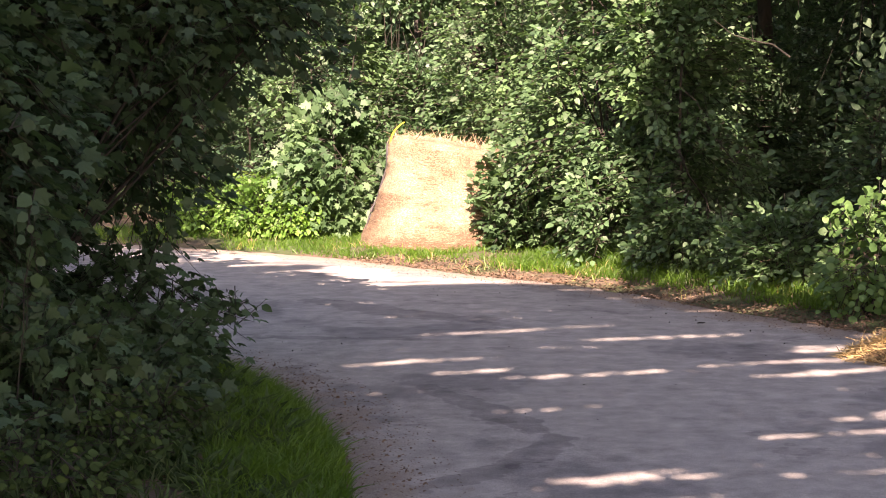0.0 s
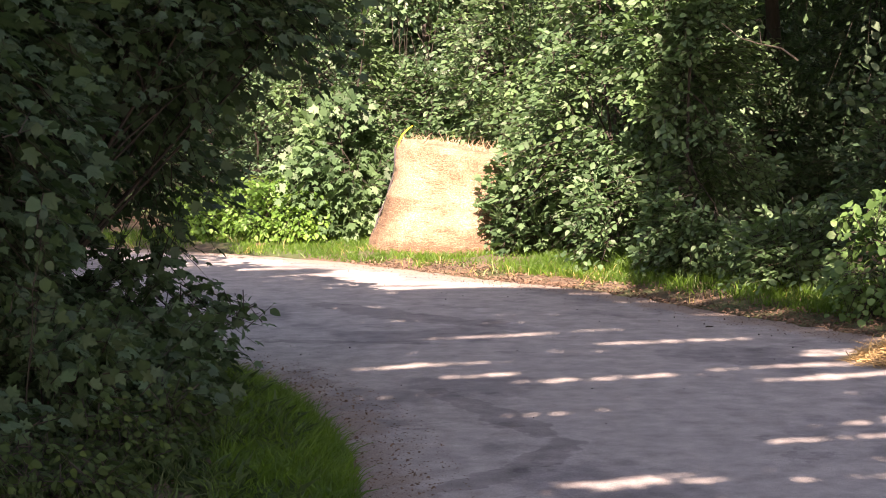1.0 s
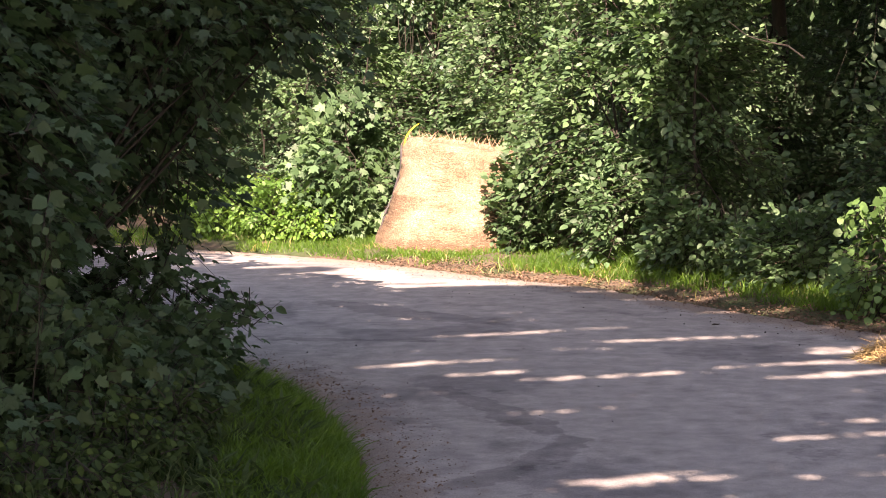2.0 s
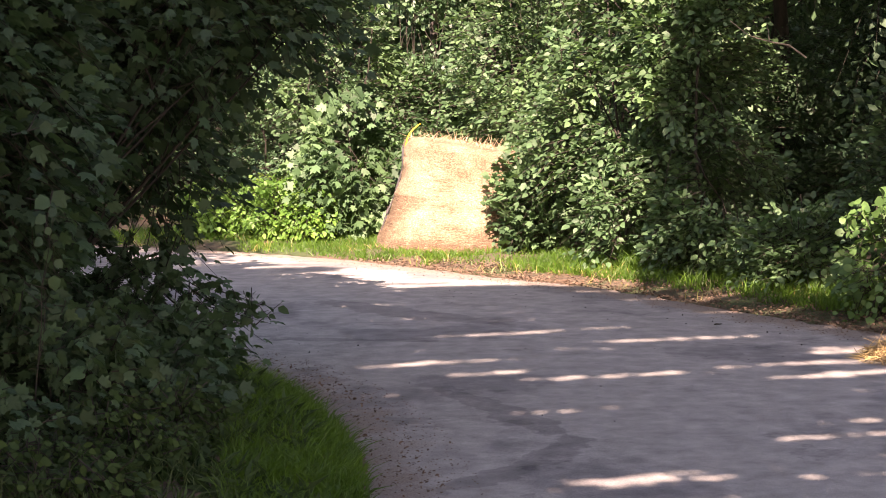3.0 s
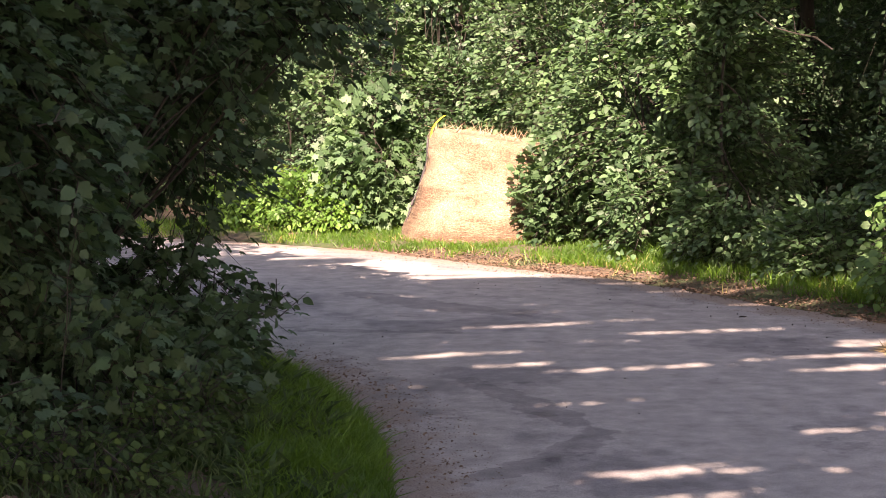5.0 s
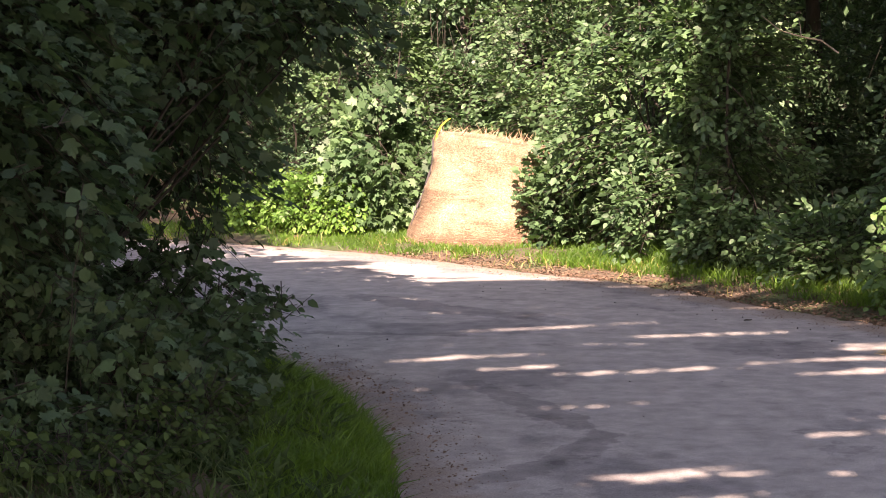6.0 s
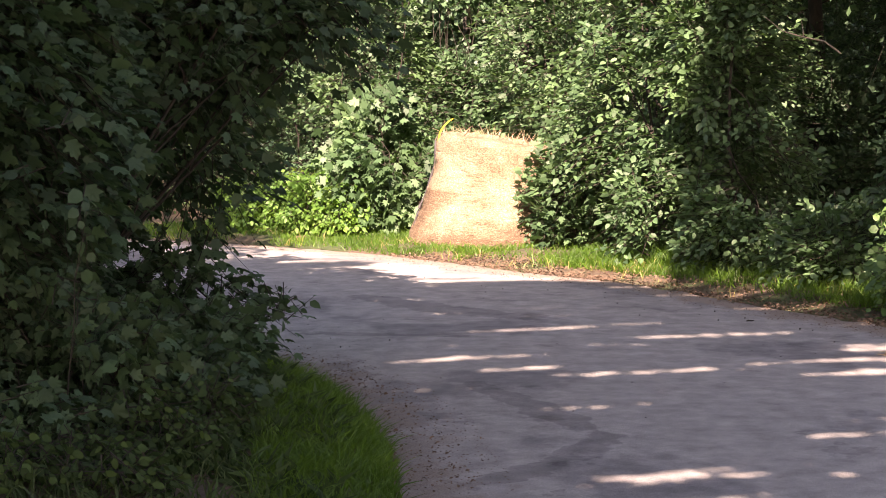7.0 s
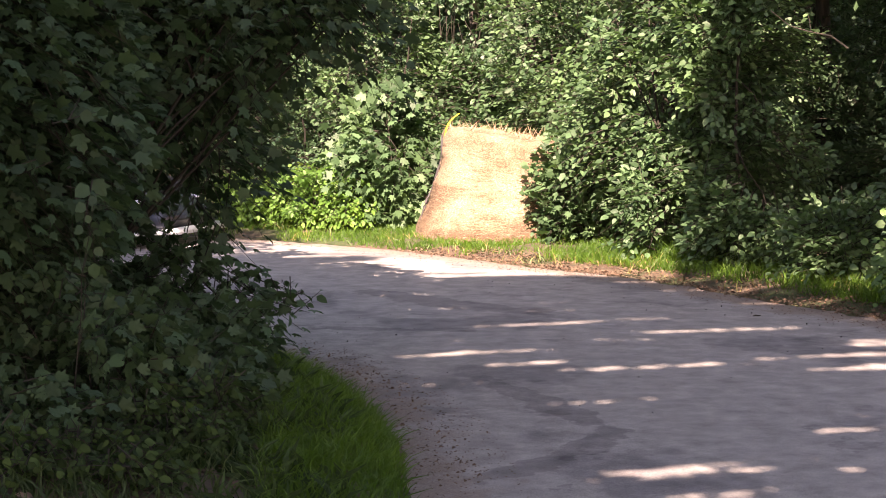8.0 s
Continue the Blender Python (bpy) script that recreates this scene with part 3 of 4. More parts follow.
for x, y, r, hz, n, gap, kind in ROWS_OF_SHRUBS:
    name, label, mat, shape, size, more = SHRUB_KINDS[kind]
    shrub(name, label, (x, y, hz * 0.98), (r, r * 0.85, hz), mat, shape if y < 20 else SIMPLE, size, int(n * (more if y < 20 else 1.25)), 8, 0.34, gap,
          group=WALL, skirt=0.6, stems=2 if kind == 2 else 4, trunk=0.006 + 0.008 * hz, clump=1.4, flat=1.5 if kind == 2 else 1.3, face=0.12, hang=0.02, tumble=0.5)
shrub("lime_shrub", "light green lime shoots with round leaves", (3.0, 12.1, 0.5), (0.36, 0.3, 0.42), LIME, ROUND, 0.062, 170, 6, 0.25, -0.1, 4, trunk=0.012, group=WALL)
for x, y, s in ((-1.55, 18.35, 0.34), (-1.95, 18.5, 0.42), (-2.35, 18.75, 0.4), (-2.8, 19.0, 0.36)):
    shrub("nettle_patch", "bright yellow-green nettles in full sun", (x, y, s * 0.85), (0.36, 0.3, s), HERB, OVATE, 0.058, 240, 7, 0.18, -0.3, 8, category="herb", trunk=0.006, shell=0.2)

# ---- trees of the wood behind ----
for x, y, h, s, n in ((4.4, 16.4, 10, 2.9, 2000), (3.6, 19.4, 9, 2.2, 1600), (5.4, 22.3, 10, 2.8, 1900), (2.4, 23.5, 10, 3.0, 1600), (-3.6, 25.5, 11, 3.2, 1600), (6.5, 21.5, 10, 3.2, 1600), (-8.5, 27.5, 11, 3.6, 1600), (9.5, 17.0, 10, 3.0, 1200), (0.5, 27.5, 12, 3.6, 1800), (5.0, 27.0, 12, 3.6, 1600), (-13, 27.0, 11, 3.6, 1400), (-5.5, 30, 12, 3.6, 1400)):
    n = int(n * 0.68)
    # three crowns take the dark leaf colour, painting in the hollow's shade
    tall_tree("woodland_tree", "broadleaved tree of the wood behind the road", (x, y), h, s, MAPLE if x in (4.4, 3.6, 5.4) else BEECH, 0.1 if x in (4.4, 3.6) else 0.17, n * 2 if x in (4.4, 3.6) else n, 0.22 if x in (4.4, 3.6) else 0.12, 0.1)


stub_tree = tall_tree("woodland_tree", "slender dark tree with a pale broken limb stub", (-0.3, 20.9), 8, 1.6, BEECH, 0.15, 600, 0.3, 0.075)
shrub("beech_shrub", LBL_B, (-0.38, 20.3, 2.9), (0.5, 0.3, 0.35), BEECH, OVATE, 0.075, 110, 7, 0.3, -0.9, 3, group=WALL, base=(-0.6, 20.4, 0.1), trunk=0.012)
shrub("beech_shrub", LBL_B, (-0.3, 20.3, 1.95), (0.5, 0.3, 0.25), BEECH, OVATE, 0.075, 70, 7, 0.3, -0.9, 2, group=WALL, base=(-0.1, 20.4, 0.1), trunk=0.01)
stub = Heap()
stub.add(*tube([(0.03, -0.06, 2.31), (0.035, -0.11, 2.34), (0.03, -0.15, 2.39), (0.03, -0.17, 2.43)], (0.035, 0.045, 0.042, 0.025), 9))
stub.make("limb_stub", PALE_WOOD, stub_tree, True, "pale broken limb stub")


def far_woods(n, x0, x1, y0, lo, hi):
    """The dense wood farther back: one mass of leaves over an uneven floor plan."""
    x = rng.uniform(x0, x1, n)
    y = y0 + 0.02 * (x + 5) ** 2 * 0.15 + rng.exponential(2.5, n)
    z = rng.uniform(0.02, 1, n) ** 1.1 * (7 + 2.5 * np.sin(x * 0.7) + 1.5 * np.sin(x * 1.9 + 1))
    p = np.stack((x, y, z), 1)
    v, f = leaves(p, rng.normal(0, 1, (n, 3)) - UP * 0.3, UP * 0.6 + rng.normal(0, 0.6, (n, 3)), rng.uniform(lo, hi, n), SIMPLE)
    tagged(sheet("far_woods", v, f, MAPLE, None, True), "dense dark green wood behind the shrubs", "woods", kind="stuff")


far_woods(42000, -70, 40, 29, 0.3, 0.6)

# ---- the near left side: maple over the verge, and an unseen tree row added for shade ----
MAPLE_LABEL = "dark shaded maple with drooping leafy boughs over the verge"
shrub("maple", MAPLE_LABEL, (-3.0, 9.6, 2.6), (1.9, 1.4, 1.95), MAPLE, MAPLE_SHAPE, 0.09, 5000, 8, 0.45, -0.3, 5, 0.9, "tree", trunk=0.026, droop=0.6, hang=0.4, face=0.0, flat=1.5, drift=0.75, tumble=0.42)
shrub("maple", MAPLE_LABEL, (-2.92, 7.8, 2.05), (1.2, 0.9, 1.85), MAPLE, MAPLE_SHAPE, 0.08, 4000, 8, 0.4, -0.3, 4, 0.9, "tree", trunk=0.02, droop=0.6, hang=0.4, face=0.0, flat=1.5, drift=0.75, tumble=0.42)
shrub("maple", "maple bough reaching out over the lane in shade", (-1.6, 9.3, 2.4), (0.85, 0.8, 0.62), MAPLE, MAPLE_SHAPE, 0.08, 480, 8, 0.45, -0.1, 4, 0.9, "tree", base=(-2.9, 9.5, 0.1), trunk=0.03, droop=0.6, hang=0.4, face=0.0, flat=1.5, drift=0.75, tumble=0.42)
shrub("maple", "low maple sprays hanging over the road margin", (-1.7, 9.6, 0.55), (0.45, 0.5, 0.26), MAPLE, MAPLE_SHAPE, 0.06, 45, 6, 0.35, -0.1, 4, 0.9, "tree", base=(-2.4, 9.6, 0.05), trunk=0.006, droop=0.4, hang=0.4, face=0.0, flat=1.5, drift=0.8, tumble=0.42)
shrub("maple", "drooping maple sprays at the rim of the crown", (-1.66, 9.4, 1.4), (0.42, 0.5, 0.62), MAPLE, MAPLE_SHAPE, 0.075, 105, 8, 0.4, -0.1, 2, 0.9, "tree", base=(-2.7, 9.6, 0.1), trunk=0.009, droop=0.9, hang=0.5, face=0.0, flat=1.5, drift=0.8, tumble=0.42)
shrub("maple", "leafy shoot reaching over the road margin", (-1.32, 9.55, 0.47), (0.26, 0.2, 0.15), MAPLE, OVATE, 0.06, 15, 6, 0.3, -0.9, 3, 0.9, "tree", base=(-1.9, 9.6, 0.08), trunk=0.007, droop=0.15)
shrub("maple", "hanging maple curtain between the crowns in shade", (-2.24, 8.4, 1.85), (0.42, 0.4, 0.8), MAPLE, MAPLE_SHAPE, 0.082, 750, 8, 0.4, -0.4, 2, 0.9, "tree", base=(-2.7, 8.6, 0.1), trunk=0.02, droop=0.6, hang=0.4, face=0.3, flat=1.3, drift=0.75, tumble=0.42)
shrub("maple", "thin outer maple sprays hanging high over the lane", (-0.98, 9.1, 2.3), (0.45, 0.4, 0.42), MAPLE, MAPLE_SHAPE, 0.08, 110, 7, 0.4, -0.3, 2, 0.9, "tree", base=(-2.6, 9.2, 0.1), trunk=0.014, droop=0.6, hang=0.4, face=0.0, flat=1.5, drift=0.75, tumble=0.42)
UNDER = "dark leafy undergrowth in the shade of the maple"
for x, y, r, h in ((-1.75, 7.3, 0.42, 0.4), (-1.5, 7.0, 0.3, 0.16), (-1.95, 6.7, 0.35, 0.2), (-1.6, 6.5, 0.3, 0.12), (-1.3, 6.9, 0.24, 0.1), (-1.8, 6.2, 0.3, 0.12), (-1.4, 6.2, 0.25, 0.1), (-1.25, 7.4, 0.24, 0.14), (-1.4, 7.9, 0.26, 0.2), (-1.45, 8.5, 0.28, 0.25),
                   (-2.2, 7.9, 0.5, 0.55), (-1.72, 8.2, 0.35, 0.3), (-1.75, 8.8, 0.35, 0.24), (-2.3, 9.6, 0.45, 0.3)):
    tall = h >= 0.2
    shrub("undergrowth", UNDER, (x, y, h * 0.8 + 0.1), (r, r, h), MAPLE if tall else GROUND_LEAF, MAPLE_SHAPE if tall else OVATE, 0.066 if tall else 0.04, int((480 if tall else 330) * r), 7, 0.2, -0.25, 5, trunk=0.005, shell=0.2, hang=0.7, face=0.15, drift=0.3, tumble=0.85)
shrub("lime_shrub", "lime shoots with pale round leaves among the maple", (-1.78, 6.9, 1.32), (0.2, 0.16, 0.36), MAPLE, ROUND, 0.055, 9, 5, 0.22, -0.3, 1, trunk=0.004)
# out of view: added to hold sun and sky off lane, verge and hollow
for x, y, h, sp, low, n in ((-5.2, 5.4, 16, 1.9, 0.12, 1350), (-5.4, 1.9, 13, 2.2, 0.13, 1350), (-5.6, -1.9, 11.5, 2.8, 0.13, 1550), (-5.3, -6, 10, 2.8, 0.13, 1000), (-8.8, 3.2, 18.5, 2.2, 0.69, 520), (-9, -4, 12, 3.2, 0.13, 800),
                            (-4.0, 4.8, 4.2, 1.3, 0.15, 420), (-8.6, 9.0, 6.8, 1.5, 0.45, 100), (7.0, 13.0, 12, 2.4, 0.45, 800), (7.8, 8.0, 12, 2.6, 0.4, 800)):
    tall_tree("shade_row_tree", "unseen leafy maple added beside the lane to cut sun and sky", (x, y), h, sp, MAPLE, 0.125, int(n * 1.65), low, 0.15, 0.0, clump=1.7)


def shade_tree(foot_xy, reach, low, high, count, open_share, top_open, notch):
    """An unseen tree over the lane, added for shade; long narrow gaps are cut to streak it with sun."""
    fx, fy = foot_xy
    foot = np.array((fx, fy, ground_height(fx, fy)))
    thing = tagged(new("shade_tree"), "unseen maple added to shade the lane, gaps cut for streaks of sun", "tree")
    thing.location = foot
    x = rng.uniform(*reach, count * 2)
    y = fy + rng.normal(0, 0.3, count * 2)
    top = high(x)
    z = low + (top - low) * rng.random(count * 2)
    # layers follow the slope of the sun's rays, so the gaps let streaks through
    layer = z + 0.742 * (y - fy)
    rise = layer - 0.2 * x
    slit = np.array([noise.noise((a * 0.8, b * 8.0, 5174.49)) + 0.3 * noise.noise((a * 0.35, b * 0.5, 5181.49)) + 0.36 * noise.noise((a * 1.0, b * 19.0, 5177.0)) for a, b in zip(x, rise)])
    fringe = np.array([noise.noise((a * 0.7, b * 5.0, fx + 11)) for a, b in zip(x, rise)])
    # shut over the verge, opened where sun should reach far road and shrubs
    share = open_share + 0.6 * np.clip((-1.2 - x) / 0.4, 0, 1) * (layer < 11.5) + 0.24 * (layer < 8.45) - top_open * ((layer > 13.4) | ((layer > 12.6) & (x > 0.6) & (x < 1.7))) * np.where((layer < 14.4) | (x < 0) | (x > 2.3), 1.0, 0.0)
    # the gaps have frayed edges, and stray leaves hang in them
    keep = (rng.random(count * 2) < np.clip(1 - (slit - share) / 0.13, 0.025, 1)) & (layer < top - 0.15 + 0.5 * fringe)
    # notches cut to let sun through to chosen spots
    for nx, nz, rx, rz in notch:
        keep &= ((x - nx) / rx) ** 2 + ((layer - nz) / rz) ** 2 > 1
    p = np.stack((x, y, z), 1)[keep][:count] - foot
    n = len(p)
    way = np.array((1.0, 0.15, 0.1)) * rng.choice((-1, 1), (n, 1)) + rng.normal(0, 0.14, (n, 3))
    v, f = leaves(p, way, np.array((0.0, -1.0, 0.73)) + rng.normal(0, 0.35, (n, 3)), rng.uniform(0.12, 0.18, n), SIMPLE, rng.uniform(0.045, 0.07, n))
    sheet("crown", v, f, MAPLE, thing, True)
    peak = float(high(np.array([fx]))[0]) - foot[2]
    stem = bent_line((0, 0, -0.1), (0.3, 0, peak * 0.92), 10, 0, 0.06)
    sheet("trunk", *tube(stem, np.linspace(0.26, 0.03, 10), 12), BARK, thing, True)
    for k in range(16):
        i = 3 + k % 6
        end = p[rng.integers(n)]
        end = np.array((end[0], end[1], stem[i][2] + rng.uniform(0.0, 1.2)))
        sheet("limb", *tube(bent_line(stem[i], end, 7, 0.25, 0.06), np.linspace(0.07, 0.01, 7), 6), BARK, thing, True)
    return thing


# crown tops and notch set by where shade should end
shade_tree((-3.0, -4.0), (-8.0, 0.6), 4.2, lambda x: 13.35 + 1.4 * np.clip((-1.8 - x) / 0.8, 0, 1), 220000, 0.2, 0.2, [])
shade_tree((7.2, -4.0), (0.5, 8.6), 4.2, lambda x: 13.4 + 3.0 * np.clip((x - 0.35) / 0.5, 0, 1), 220000, 0.2, 0.45, [(2.03, 12.5, 0.38, 0.48)])

# ---- verges ----
grass("verge_grass", "lush green grass on the shaded inner verge", thinned(scatter_strip(LEFT, 0.02, 0.6, 3.5, 10.6, 22000, True), 1.2, -0.75, 4), 0.135, GRASS, 0.55, 0.006)
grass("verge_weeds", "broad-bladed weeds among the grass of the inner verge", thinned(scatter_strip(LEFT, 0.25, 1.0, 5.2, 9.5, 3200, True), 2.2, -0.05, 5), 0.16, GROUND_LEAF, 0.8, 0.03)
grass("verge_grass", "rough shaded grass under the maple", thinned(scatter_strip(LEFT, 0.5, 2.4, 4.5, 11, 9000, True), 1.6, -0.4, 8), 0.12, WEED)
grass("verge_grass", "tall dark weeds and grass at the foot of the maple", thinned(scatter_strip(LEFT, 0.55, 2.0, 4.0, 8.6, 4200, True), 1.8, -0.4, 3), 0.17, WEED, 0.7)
grass("verge_grass", "sunlit green grass between road and bale", thinned(scatter_strip(RIGHT, 0.35, 1.5, 14, 20, 7000, False), 0.9, -0.12, 2), 0.1, GRASS)
grass("verge_grass", "tall grass at the foot of the shrubs", thinned(scatter_strip(RIGHT, 0.32, 1.9, 9, 15.4, 16000, False), 1.3, -0.25, 6), 0.17, GRASS)
grass("verge_grass", "bright grass along the sunlit far margin", thinned(scatter_strip(RIGHT, 0.12, 1.4, 16, 19.6, 13000, False), 1.8, -0.3, 2), 0.11, GRASS)
grass("dry_grass", "dry straw-coloured grass on the outer margin", thinned(scatter_strip(RIGHT, 0.15, 0.9, 9, 20, 1500, False), 1.4, 0.0, 5), 0.12, DRY_GRASS)


def litter(name, label, p, size, mat, shape=OVATE):
    n = len(p)
    v, f = leaves(p + UP * rng.uniform(0.004, 0.03, (n, 1)), rng.normal(0, 1, (n, 3)) * np.array((1, 1, 0.2)), UP + rng.normal(0, 0.35, (n, 3)), size * rng.uniform(0.5, 1.3, n), shape)
    return tagged(sheet(name, v, f, mat), label, "leaf litter", kind="stuff")


shrub("maple", "outer maple bough with drooping sprays above the lane", (-1.32, 8.75, 2.05), (0.46, 0.4, 0.42), MAPLE, MAPLE_SHAPE, 0.07, 170, 8, 0.4, -0.2, 3, 0.9, "tree", base=(-2.5, 8.7, 0.1), trunk=0.018, droop=0.6, hang=0.4, face=0.0, flat=1.5, drift=0.75, tumble=0.42)
shrub("maple", "low maple sprays hanging over the road margin", (-1.68, 9.3, 0.52), (0.4, 0.4, 0.28), MAPLE, MAPLE_SHAPE, 0.068, 70, 7, 0.35, -0.3, 3, 0.9, "tree", base=(-2.4, 9.4, 0.05), trunk=0.006, droop=0.5, hang=0.4, face=0.0, flat=1.5, drift=0.8, tumble=0.42)
far_woods(22000, -16, 22, 33, 0.5, 0.9)
# crowns above the view, added to block sky light over the hollow
for x, y, sp, n in ((5.4, 13.2, 2.6, 1100), (4.3, 15.4, 2.2, 1300), (5.0, 18.4, 2.6, 1300)):
    tall_tree("woodland_tree", "broadleaved tree added out of view to keep sky light off the hollow", (x, y), 9, sp, MAPLE, 0.16, n, 0.34, 0.1)

litter("leaf_litter", "brown fallen leaves along the outer margin", scatter_strip(RIGHT, -0.18, 0.5, 9, 16.6, 8000, False), 0.026, LITTER)
litter("leaf_litter", "brown fallen leaves under the maple", scatter_strip(LEFT, 0.5, 3.0, 4, 11, 2600, True), 0.05, LITTER)
litter("leaf_litter", "brown fallen leaves along the inner margin", scatter_strip(LEFT, -0.3, 0.5, 4, 11, 1700, True), 0.02, LITTER)

litter("soil_crumbs", "brown crumbs of soil and bark on the outer margin", scatter_strip(RIGHT, -0.6, 0.35, 8, 18, 6000, False), 0.014, LITTER, SIMPLE)
litter("soil_crumbs", "brown crumbs of soil on the inner margin", scatter_strip(LEFT, -0.45, 0.2, 5, 11, 2600, True), 0.012, LITTER, SIMPLE)


def build_grit():
    """Small dark stones and clods on the asphalt."""
    heap = Heap()
    bm = bmesh.new()
    bmesh.ops.create_icosphere(bm, subdivisions=1, radius=1)
    base = np.array([v.co[:] for v in bm.verts])
    f = np.array([[v.index for v in face.verts] for face in bm.faces])
    bm.free()
    for k in range(170):
        u = rng.random() if k % 2 else 1 - rng.random() ** 2 * 0.4
        i = rng.integers(60, 150)
        p = LEFT[i] * (1 - u) + RIGHT[i] * u
        s = rng.uniform(0.002, 0.006)
        heap.add(base * s * rng.uniform(0.6, 1.4, 3) + rng.normal(0, s * 0.12, base.shape) + np.array((*p, 0.012 + s * 0.4)), f)
    tagged(heap.make("road_grit", STONE), "small dark stones scattered on the asphalt", "grit", kind="stuff")


build_grit()


def build_straw_heap(x, y, r, h, n, label):
    heap_ob = tagged(new("straw_heap"), label, "straw")
    heap_ob.location = (x, y, 0.0)
    a, q = rng.uniform(0, 2 * np.pi, n), np.sqrt(rng.random(n))
    p = np.stack((np.cos(a) * q * r, np.sin(a) * q * r * 0.8, h * (1 - q ** 1.5) * rng.uniform(0.5, 1, n) + 0.012), 1)
    v, f = leaves(p, rng.normal(0, 1, (n, 3)) * np.array((1, 1, 0.3)), UP + rng.normal(0, 0.4, (n, 3)), rng.uniform(0.04, 0.13, n), BLADE, rng.uniform(0.004, 0.008, n))
    sheet("straw", v, f, SUNLIT_STRAW, heap_ob, False, kind="stuff")
    u, w = np.meshgrid(np.linspace(0, 2 * np.pi, 28, endpoint=False), np.linspace(0.03, 1, 8), indexing="ij")
    c = np.stack((np.cos(u) * w * r * 0.85, np.sin(u) * w * r * 0.68, h * 0.7 * (1 - w ** 1.5) - 0.005), -1).reshape(-1, 3)
    c[:, 2] += 0.012 * rough_noise(c, 9, 1)
    i, j = np.meshgrid(np.arange(28), np.arange(7), indexing="ij")
    sheet("mound", c, np.stack((i * 8 + j, i * 8 + j + 1, ((i + 1) % 28) * 8 + j + 1, ((i + 1) % 28) * 8 + j), -1).reshape(-1, 4), BALE, heap_ob, True)


build_straw_heap(2.87, 10.2, 0.5, 0.22, 3200, "heap of loose golden straw at the road margin")


def build_dead_twig():
    twig = tagged(new("dead_branch"), "bare pale dead branch hanging in the shrubs", "branch")
    twig.location = (2.5, 13.9, 1.99)
    heap = Heap()
    main = np.array([(-0.32, 0, 0.2), (-0.17, 0, 0.08), (0.0, 0, 0.03), (0.16, 0.0, 0.0), (0.3, 0, -0.1)])
    heap.add(*tube(main, np.linspace(0.004, 0.009, 5), 6))
    heap.add(*tube([(0.0, 0, 0.03), (-0.01, 0, 0.12), (-0.03, 0, 0.19)], (0.005, 0.004, 0.002), 5))
    heap.make("stick", DRY_TWIG, twig, True)


build_dead_twig()


def build_stick():
    stick = tagged(new("stick"), "short dark stick lying on the asphalt", "stick")
    stick.location = (1.78, 11.72, 0.02)
    v, f = tube([(-0.025, 0, 0.0), (-0.01, 0.008, 0.003), (0.012, 0.002, 0.002), (0.028, 0.006, 0.005)], (0.004, 0.006, 0.005, 0.003), 6)
    sheet("wood", v, f, TWIG, stick, True)


build_stick()

# ---- the car that comes round the bend at the very end ----
DARK_PAINT = plain("dark_navy_paint", (0.012, 0.016, 0.03), (0.02, 0.026, 0.045), 2, 0.25, 0)
PAINT = plain("white_car_paint", (0.5, 0.54, 0.58), (0.56, 0.6, 0.64), 2, 0.28, 0)
BLUE = plain("light_blue_paint", (0.1, 0.42, 0.62), (0.13, 0.5, 0.7), 3, 0.3, 0)
BLACK = plain("black_plastic", (0.012, 0.012, 0.013), (0.03, 0.03, 0.03), 30, 0.6, 0.1)
RUBBER = plain("tyre_rubber", (0.014, 0.014, 0.014), (0.03, 0.03, 0.03), 25, 0.85, 0.3)
ALLOY = plain("grey_alloy", (0.45, 0.45, 0.47), (0.6, 0.6, 0.62), 20, 0.35, 0.05, metal=1.0)
GLASS, g_nodes, g_links, g_b = material("tinted_car_glass")
g_b.inputs["Base Color"].default_value = (0.02, 0.035, 0.045, 1)
g_b.inputs["Roughness"].default_value, g_b.inputs["Coat Weight"].default_value = 0.06, 1.0
LENS, l_nodes, l_links, l_b = material("headlight_lens")
l_b.inputs["Base Color"].default_value = (0.85, 0.87, 0.9, 1)
l_b.inputs["Roughness"].default_value, l_b.inputs["Metallic"].default_value = 0.08, 0.7


def loft(stations, power=3.2, sides=28):
    """A closed hull through rounded sections: x, low, high, half width."""
    bm = bmesh.new()
    rings = []
    for x, lo, hi, w in stations:
        ring = []
        for k in range(sides):
            a = 2 * math.pi * k / sides
            c, s = math.cos(a), math.sin(a)
            y = w * math.copysign(abs(c) ** (2 / power), c)
            z = (lo + hi) / 2 + (hi - lo) / 2 * math.copysign(abs(s) ** (2 / power), s)
            ring.append(bm.verts.new((x, y * (1 - 0.1 * max(0, s)), z)))
        rings.append(ring)
    for a, b in zip(rings[:-1], rings[1:]):
        for k in range(sides):
            bm.faces.new((a[k], a[(k + 1) % sides], b[(k + 1) % sides], b[k]))
    bm.faces.new(rings[0])
    bm.faces.new(rings[-1])
    return bm


def block(x0, x1, y0, y1, z0, z1, bevel=0.015):
    bm = bmesh.new()
    bmesh.ops.create_cube(bm, size=1)
    bmesh.ops.transform(bm, matrix=Matrix.LocRotScale(((x0 + x1) / 2, (y0 + y1) / 2, (z0 + z1) / 2), None, (x1 - x0, y1 - y0, z1 - z0)), verts=bm.verts[:])
    bmesh.ops.bevel(bm, geom=bm.edges[:], offset=bevel, segments=2, affect="EDGES")
    return bm


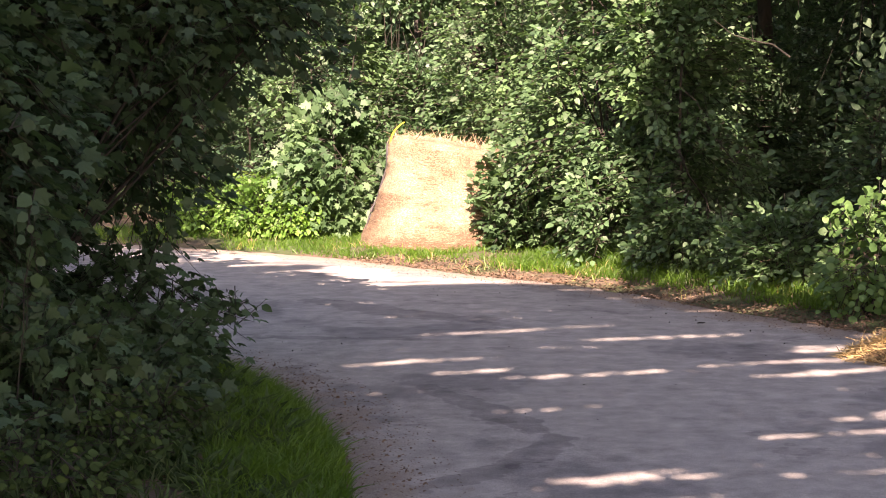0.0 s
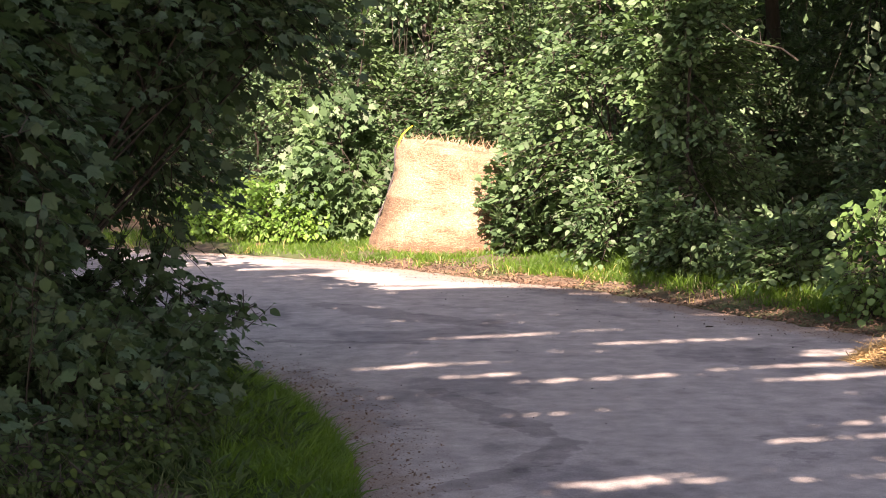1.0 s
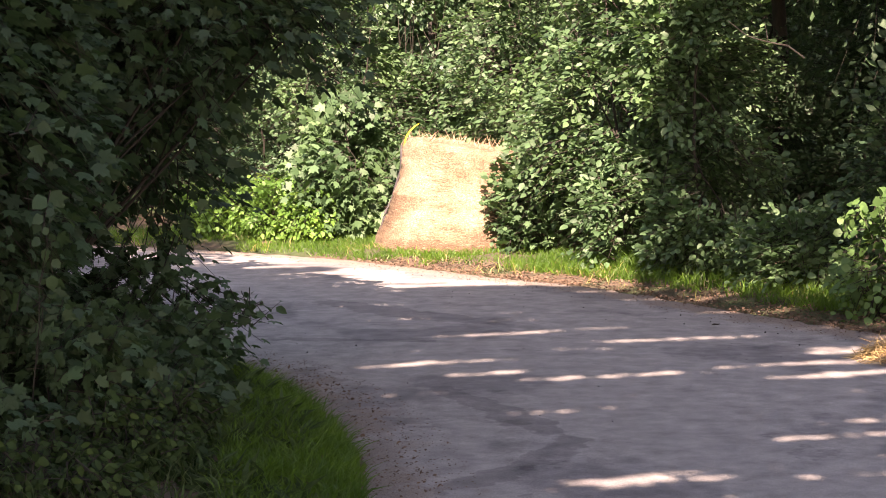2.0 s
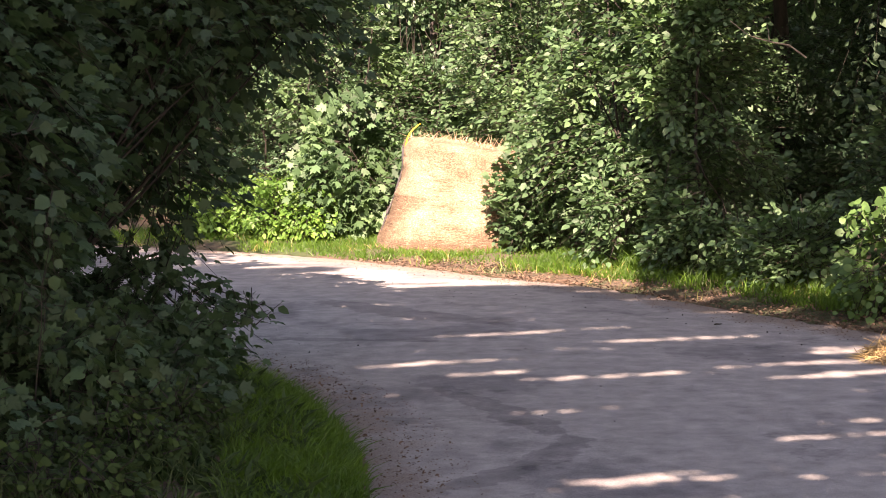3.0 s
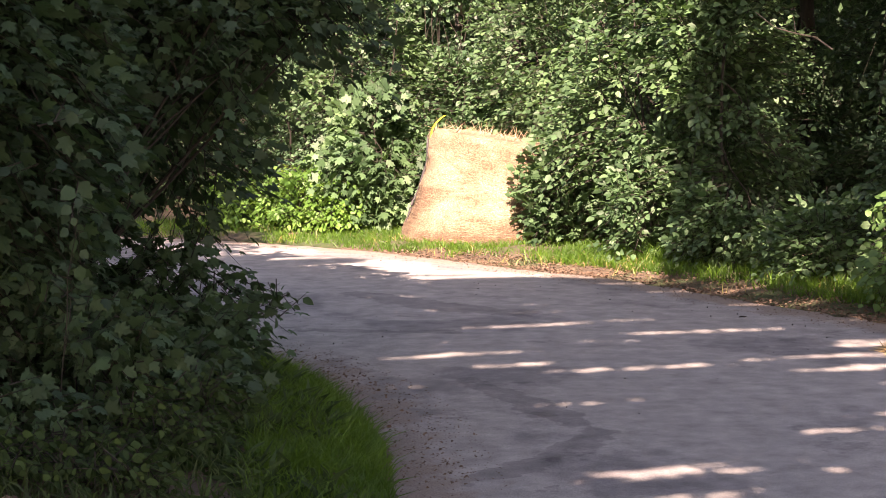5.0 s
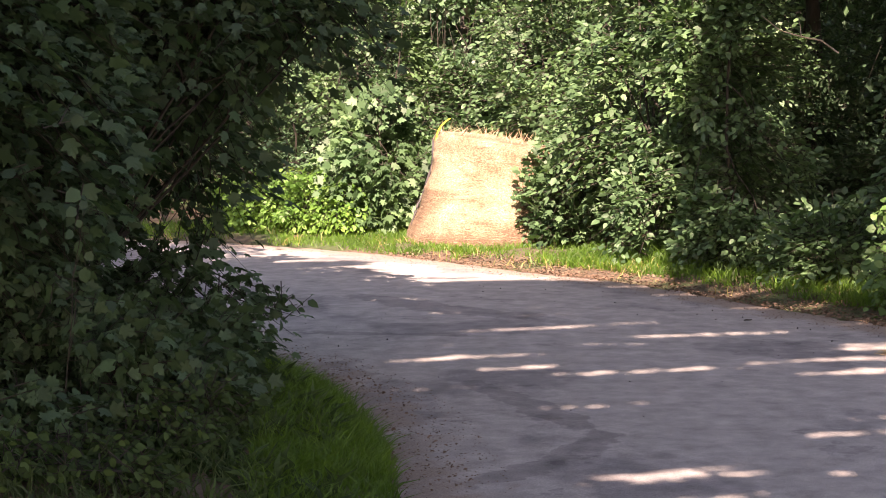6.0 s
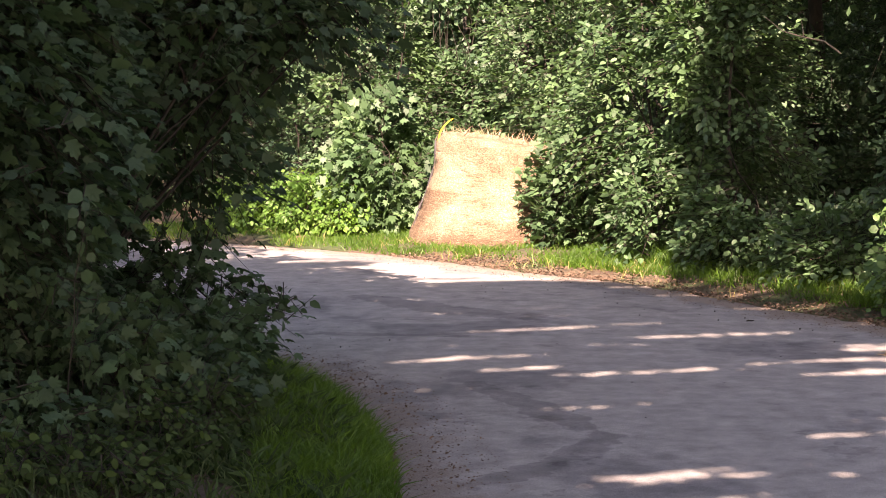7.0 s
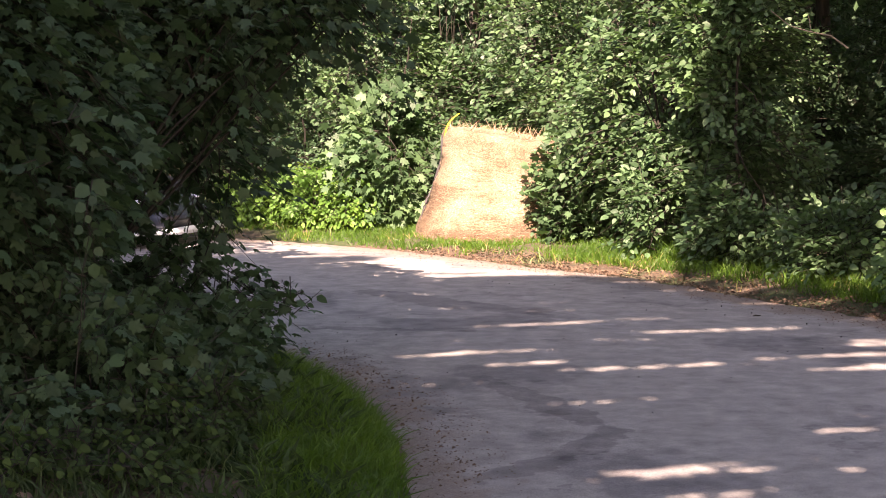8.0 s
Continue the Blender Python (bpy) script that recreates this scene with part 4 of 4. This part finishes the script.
def lathe(profile, n=28):
    """A turned body about the y axis: radius, y."""
    bm = bmesh.new()
    rings = [[bm.verts.new((r * math.cos(2 * math.pi * k / n), y, r * math.sin(2 * math.pi * k / n))) for k in range(n)] for r, y in profile]
    for a, b in zip(rings[:-1], rings[1:]):
        for k in range(n):
            bm.faces.new((a[k], a[(k + 1) % n], b[(k + 1) % n], b[k]))
    bm.faces.new(rings[0])
    bm.faces.new(rings[-1])
    return bm


WHEEL_R = 0.29


def build_car():
    car = tagged(new("sports_car"), "low dark sports car with light blue stripes and white sills", "car")
    part("body", loft([(-1.95, 0.3, 0.66, 0.62), (-1.86, 0.2, 0.76, 0.76), (-1.4, 0.14, 0.8, 0.82), (-0.6, 0.13, 0.78, 0.82), (0.45, 0.13, 0.7, 0.82),
                       (1.1, 0.13, 0.63, 0.82), (1.55, 0.13, 0.54, 0.79), (1.83, 0.14, 0.44, 0.72), (1.95, 0.18, 0.34, 0.6)]), DARK_PAINT, car)
    part("cabin_glass", loft([(-1.55, 0.7, 0.78, 0.55), (-1.05, 0.7, 1.02, 0.6), (-0.6, 0.68, 1.1, 0.62), (-0.1, 0.66, 1.1, 0.62), (0.3, 0.64, 0.92, 0.62), (0.68, 0.62, 0.7, 0.62)], 3.6), GLASS, car, "dark tinted glass")
    part("roof", loft([(-1.1, 1.0, 1.03, 0.5), (-0.6, 1.075, 1.125, 0.56), (-0.1, 1.075, 1.125, 0.56), (0.02, 1.05, 1.07, 0.54)], 3), PAINT, car)
    part("splitter", block(1.55, 2.02, -0.72, 0.72, 0.12, 0.185), PAINT, car, "white front splitter")
    part("grille", block(1.88, 1.965, -0.36, 0.36, 0.19, 0.27), BLACK, car, "black air intake")
    part("rear_wing", block(-1.98, -1.7, -0.74, 0.74, 0.98, 1.01), BLACK, car, "black rear wing")
    for s in (-1, 1):
        part("headlight", block(1.6, 1.8, s * 0.58 - 0.09, s * 0.58 + 0.09, 0.4, 0.49, 0.03), LENS, car, "clear headlight")
        part("stripe", block(-1.3, 1.1, s * 0.822 - 0.006, s * 0.822 + 0.006, 0.4, 0.52, 0.004), BLUE, car, "light blue stripe")
        part("mirror", loft([(0.28, 0.74, 0.82, 0.07), (0.36, 0.73, 0.83, 0.08), (0.42, 0.75, 0.81, 0.05)], 2.4), BLUE, car, "light blue wing mirror").location.y = s * 0.78
        part("sill", block(-1.0, 0.95, s * 0.79 - 0.03, s * 0.79 + 0.045, 0.12, 0.2), PAINT, car, "white sill")
        part("wing_post", block(-1.88, -1.8, s * 0.5 - 0.015, s * 0.5 + 0.015, 0.74, 0.99), BLACK, car)
        for x in (-1.25, 1.22):
            arch = part("wheel_arch", lathe([(0.34, -0.004), (0.345, 0.0), (0.34, 0.004)]), BLACK, car)
            arch.location = (x, s * 0.826, WHEEL_R)
    wheels = []
    for x in (-1.25, 1.22):
        for s in (-1, 1):
            wheel = part("wheel", lathe([(0.17, -0.1), (0.19, -0.1), (0.19, 0.1), (0.17, 0.1)]), ALLOY, car, "grey alloy wheel")
            wheel.location = (x, s * 0.76, WHEEL_R)
            part("tyre", lathe([(0.185, -0.1), (0.25, -0.108), (0.282, -0.095), (0.29, -0.06), (0.29, 0.06), (0.282, 0.095), (0.25, 0.108), (0.185, 0.1)]), RUBBER, wheel, "black tyre")
            for k in range(5):
                spoke = part("spoke", block(0.03, 0.18, -0.022, 0.022, -0.106, 0.106, 0.006), ALLOY, wheel)
                spoke.matrix_basis = pose(0, 0, 0, 0, 72 * k, 0) @ pose(0, 0, 0, 90, 0, 0)
            wheels.append((wheel, x, s))
    return car, wheels


CAR, WHEELS = build_car()
LANE = smooth_line([(-105, 22.95), (-60, 21.1), (-20, 19.3), (-10, 18.55), (-4.75, 17.55), (-3.8, 17.2)], 30)
LANE_S = np.concatenate(([0], np.cumsum(np.linalg.norm(np.diff(LANE, axis=0), axis=1))))
STOP_S = LANE_S[int(np.argmin(np.abs(LANE[:, 0] + 4.95)))]
SPEED = 12.0


def car_pose(t):
    s = STOP_S - SPEED * (8.0 - t)
    x, y = (float(np.interp(s, LANE_S, LANE[:, k])) for k in (0, 1))
    x2, y2 = (float(np.interp(s + 0.6, LANE_S, LANE[:, k])) for k in (0, 1))
    return pose(x, y, 0.012, 0, 0, math.degrees(math.atan2(y2 - y, x2 - x)))


def motions():
    times = [k / 30 for k in range(0, 241)]
    walk(CAR, [(t, car_pose(t)) for t in times])
    for wheel, x, s in WHEELS:
        walk(wheel, [(t, pose(x, s * 0.76, WHEEL_R, 0, math.degrees(SPEED * t / WHEEL_R) % 360, 0)) for t in times])


motions()
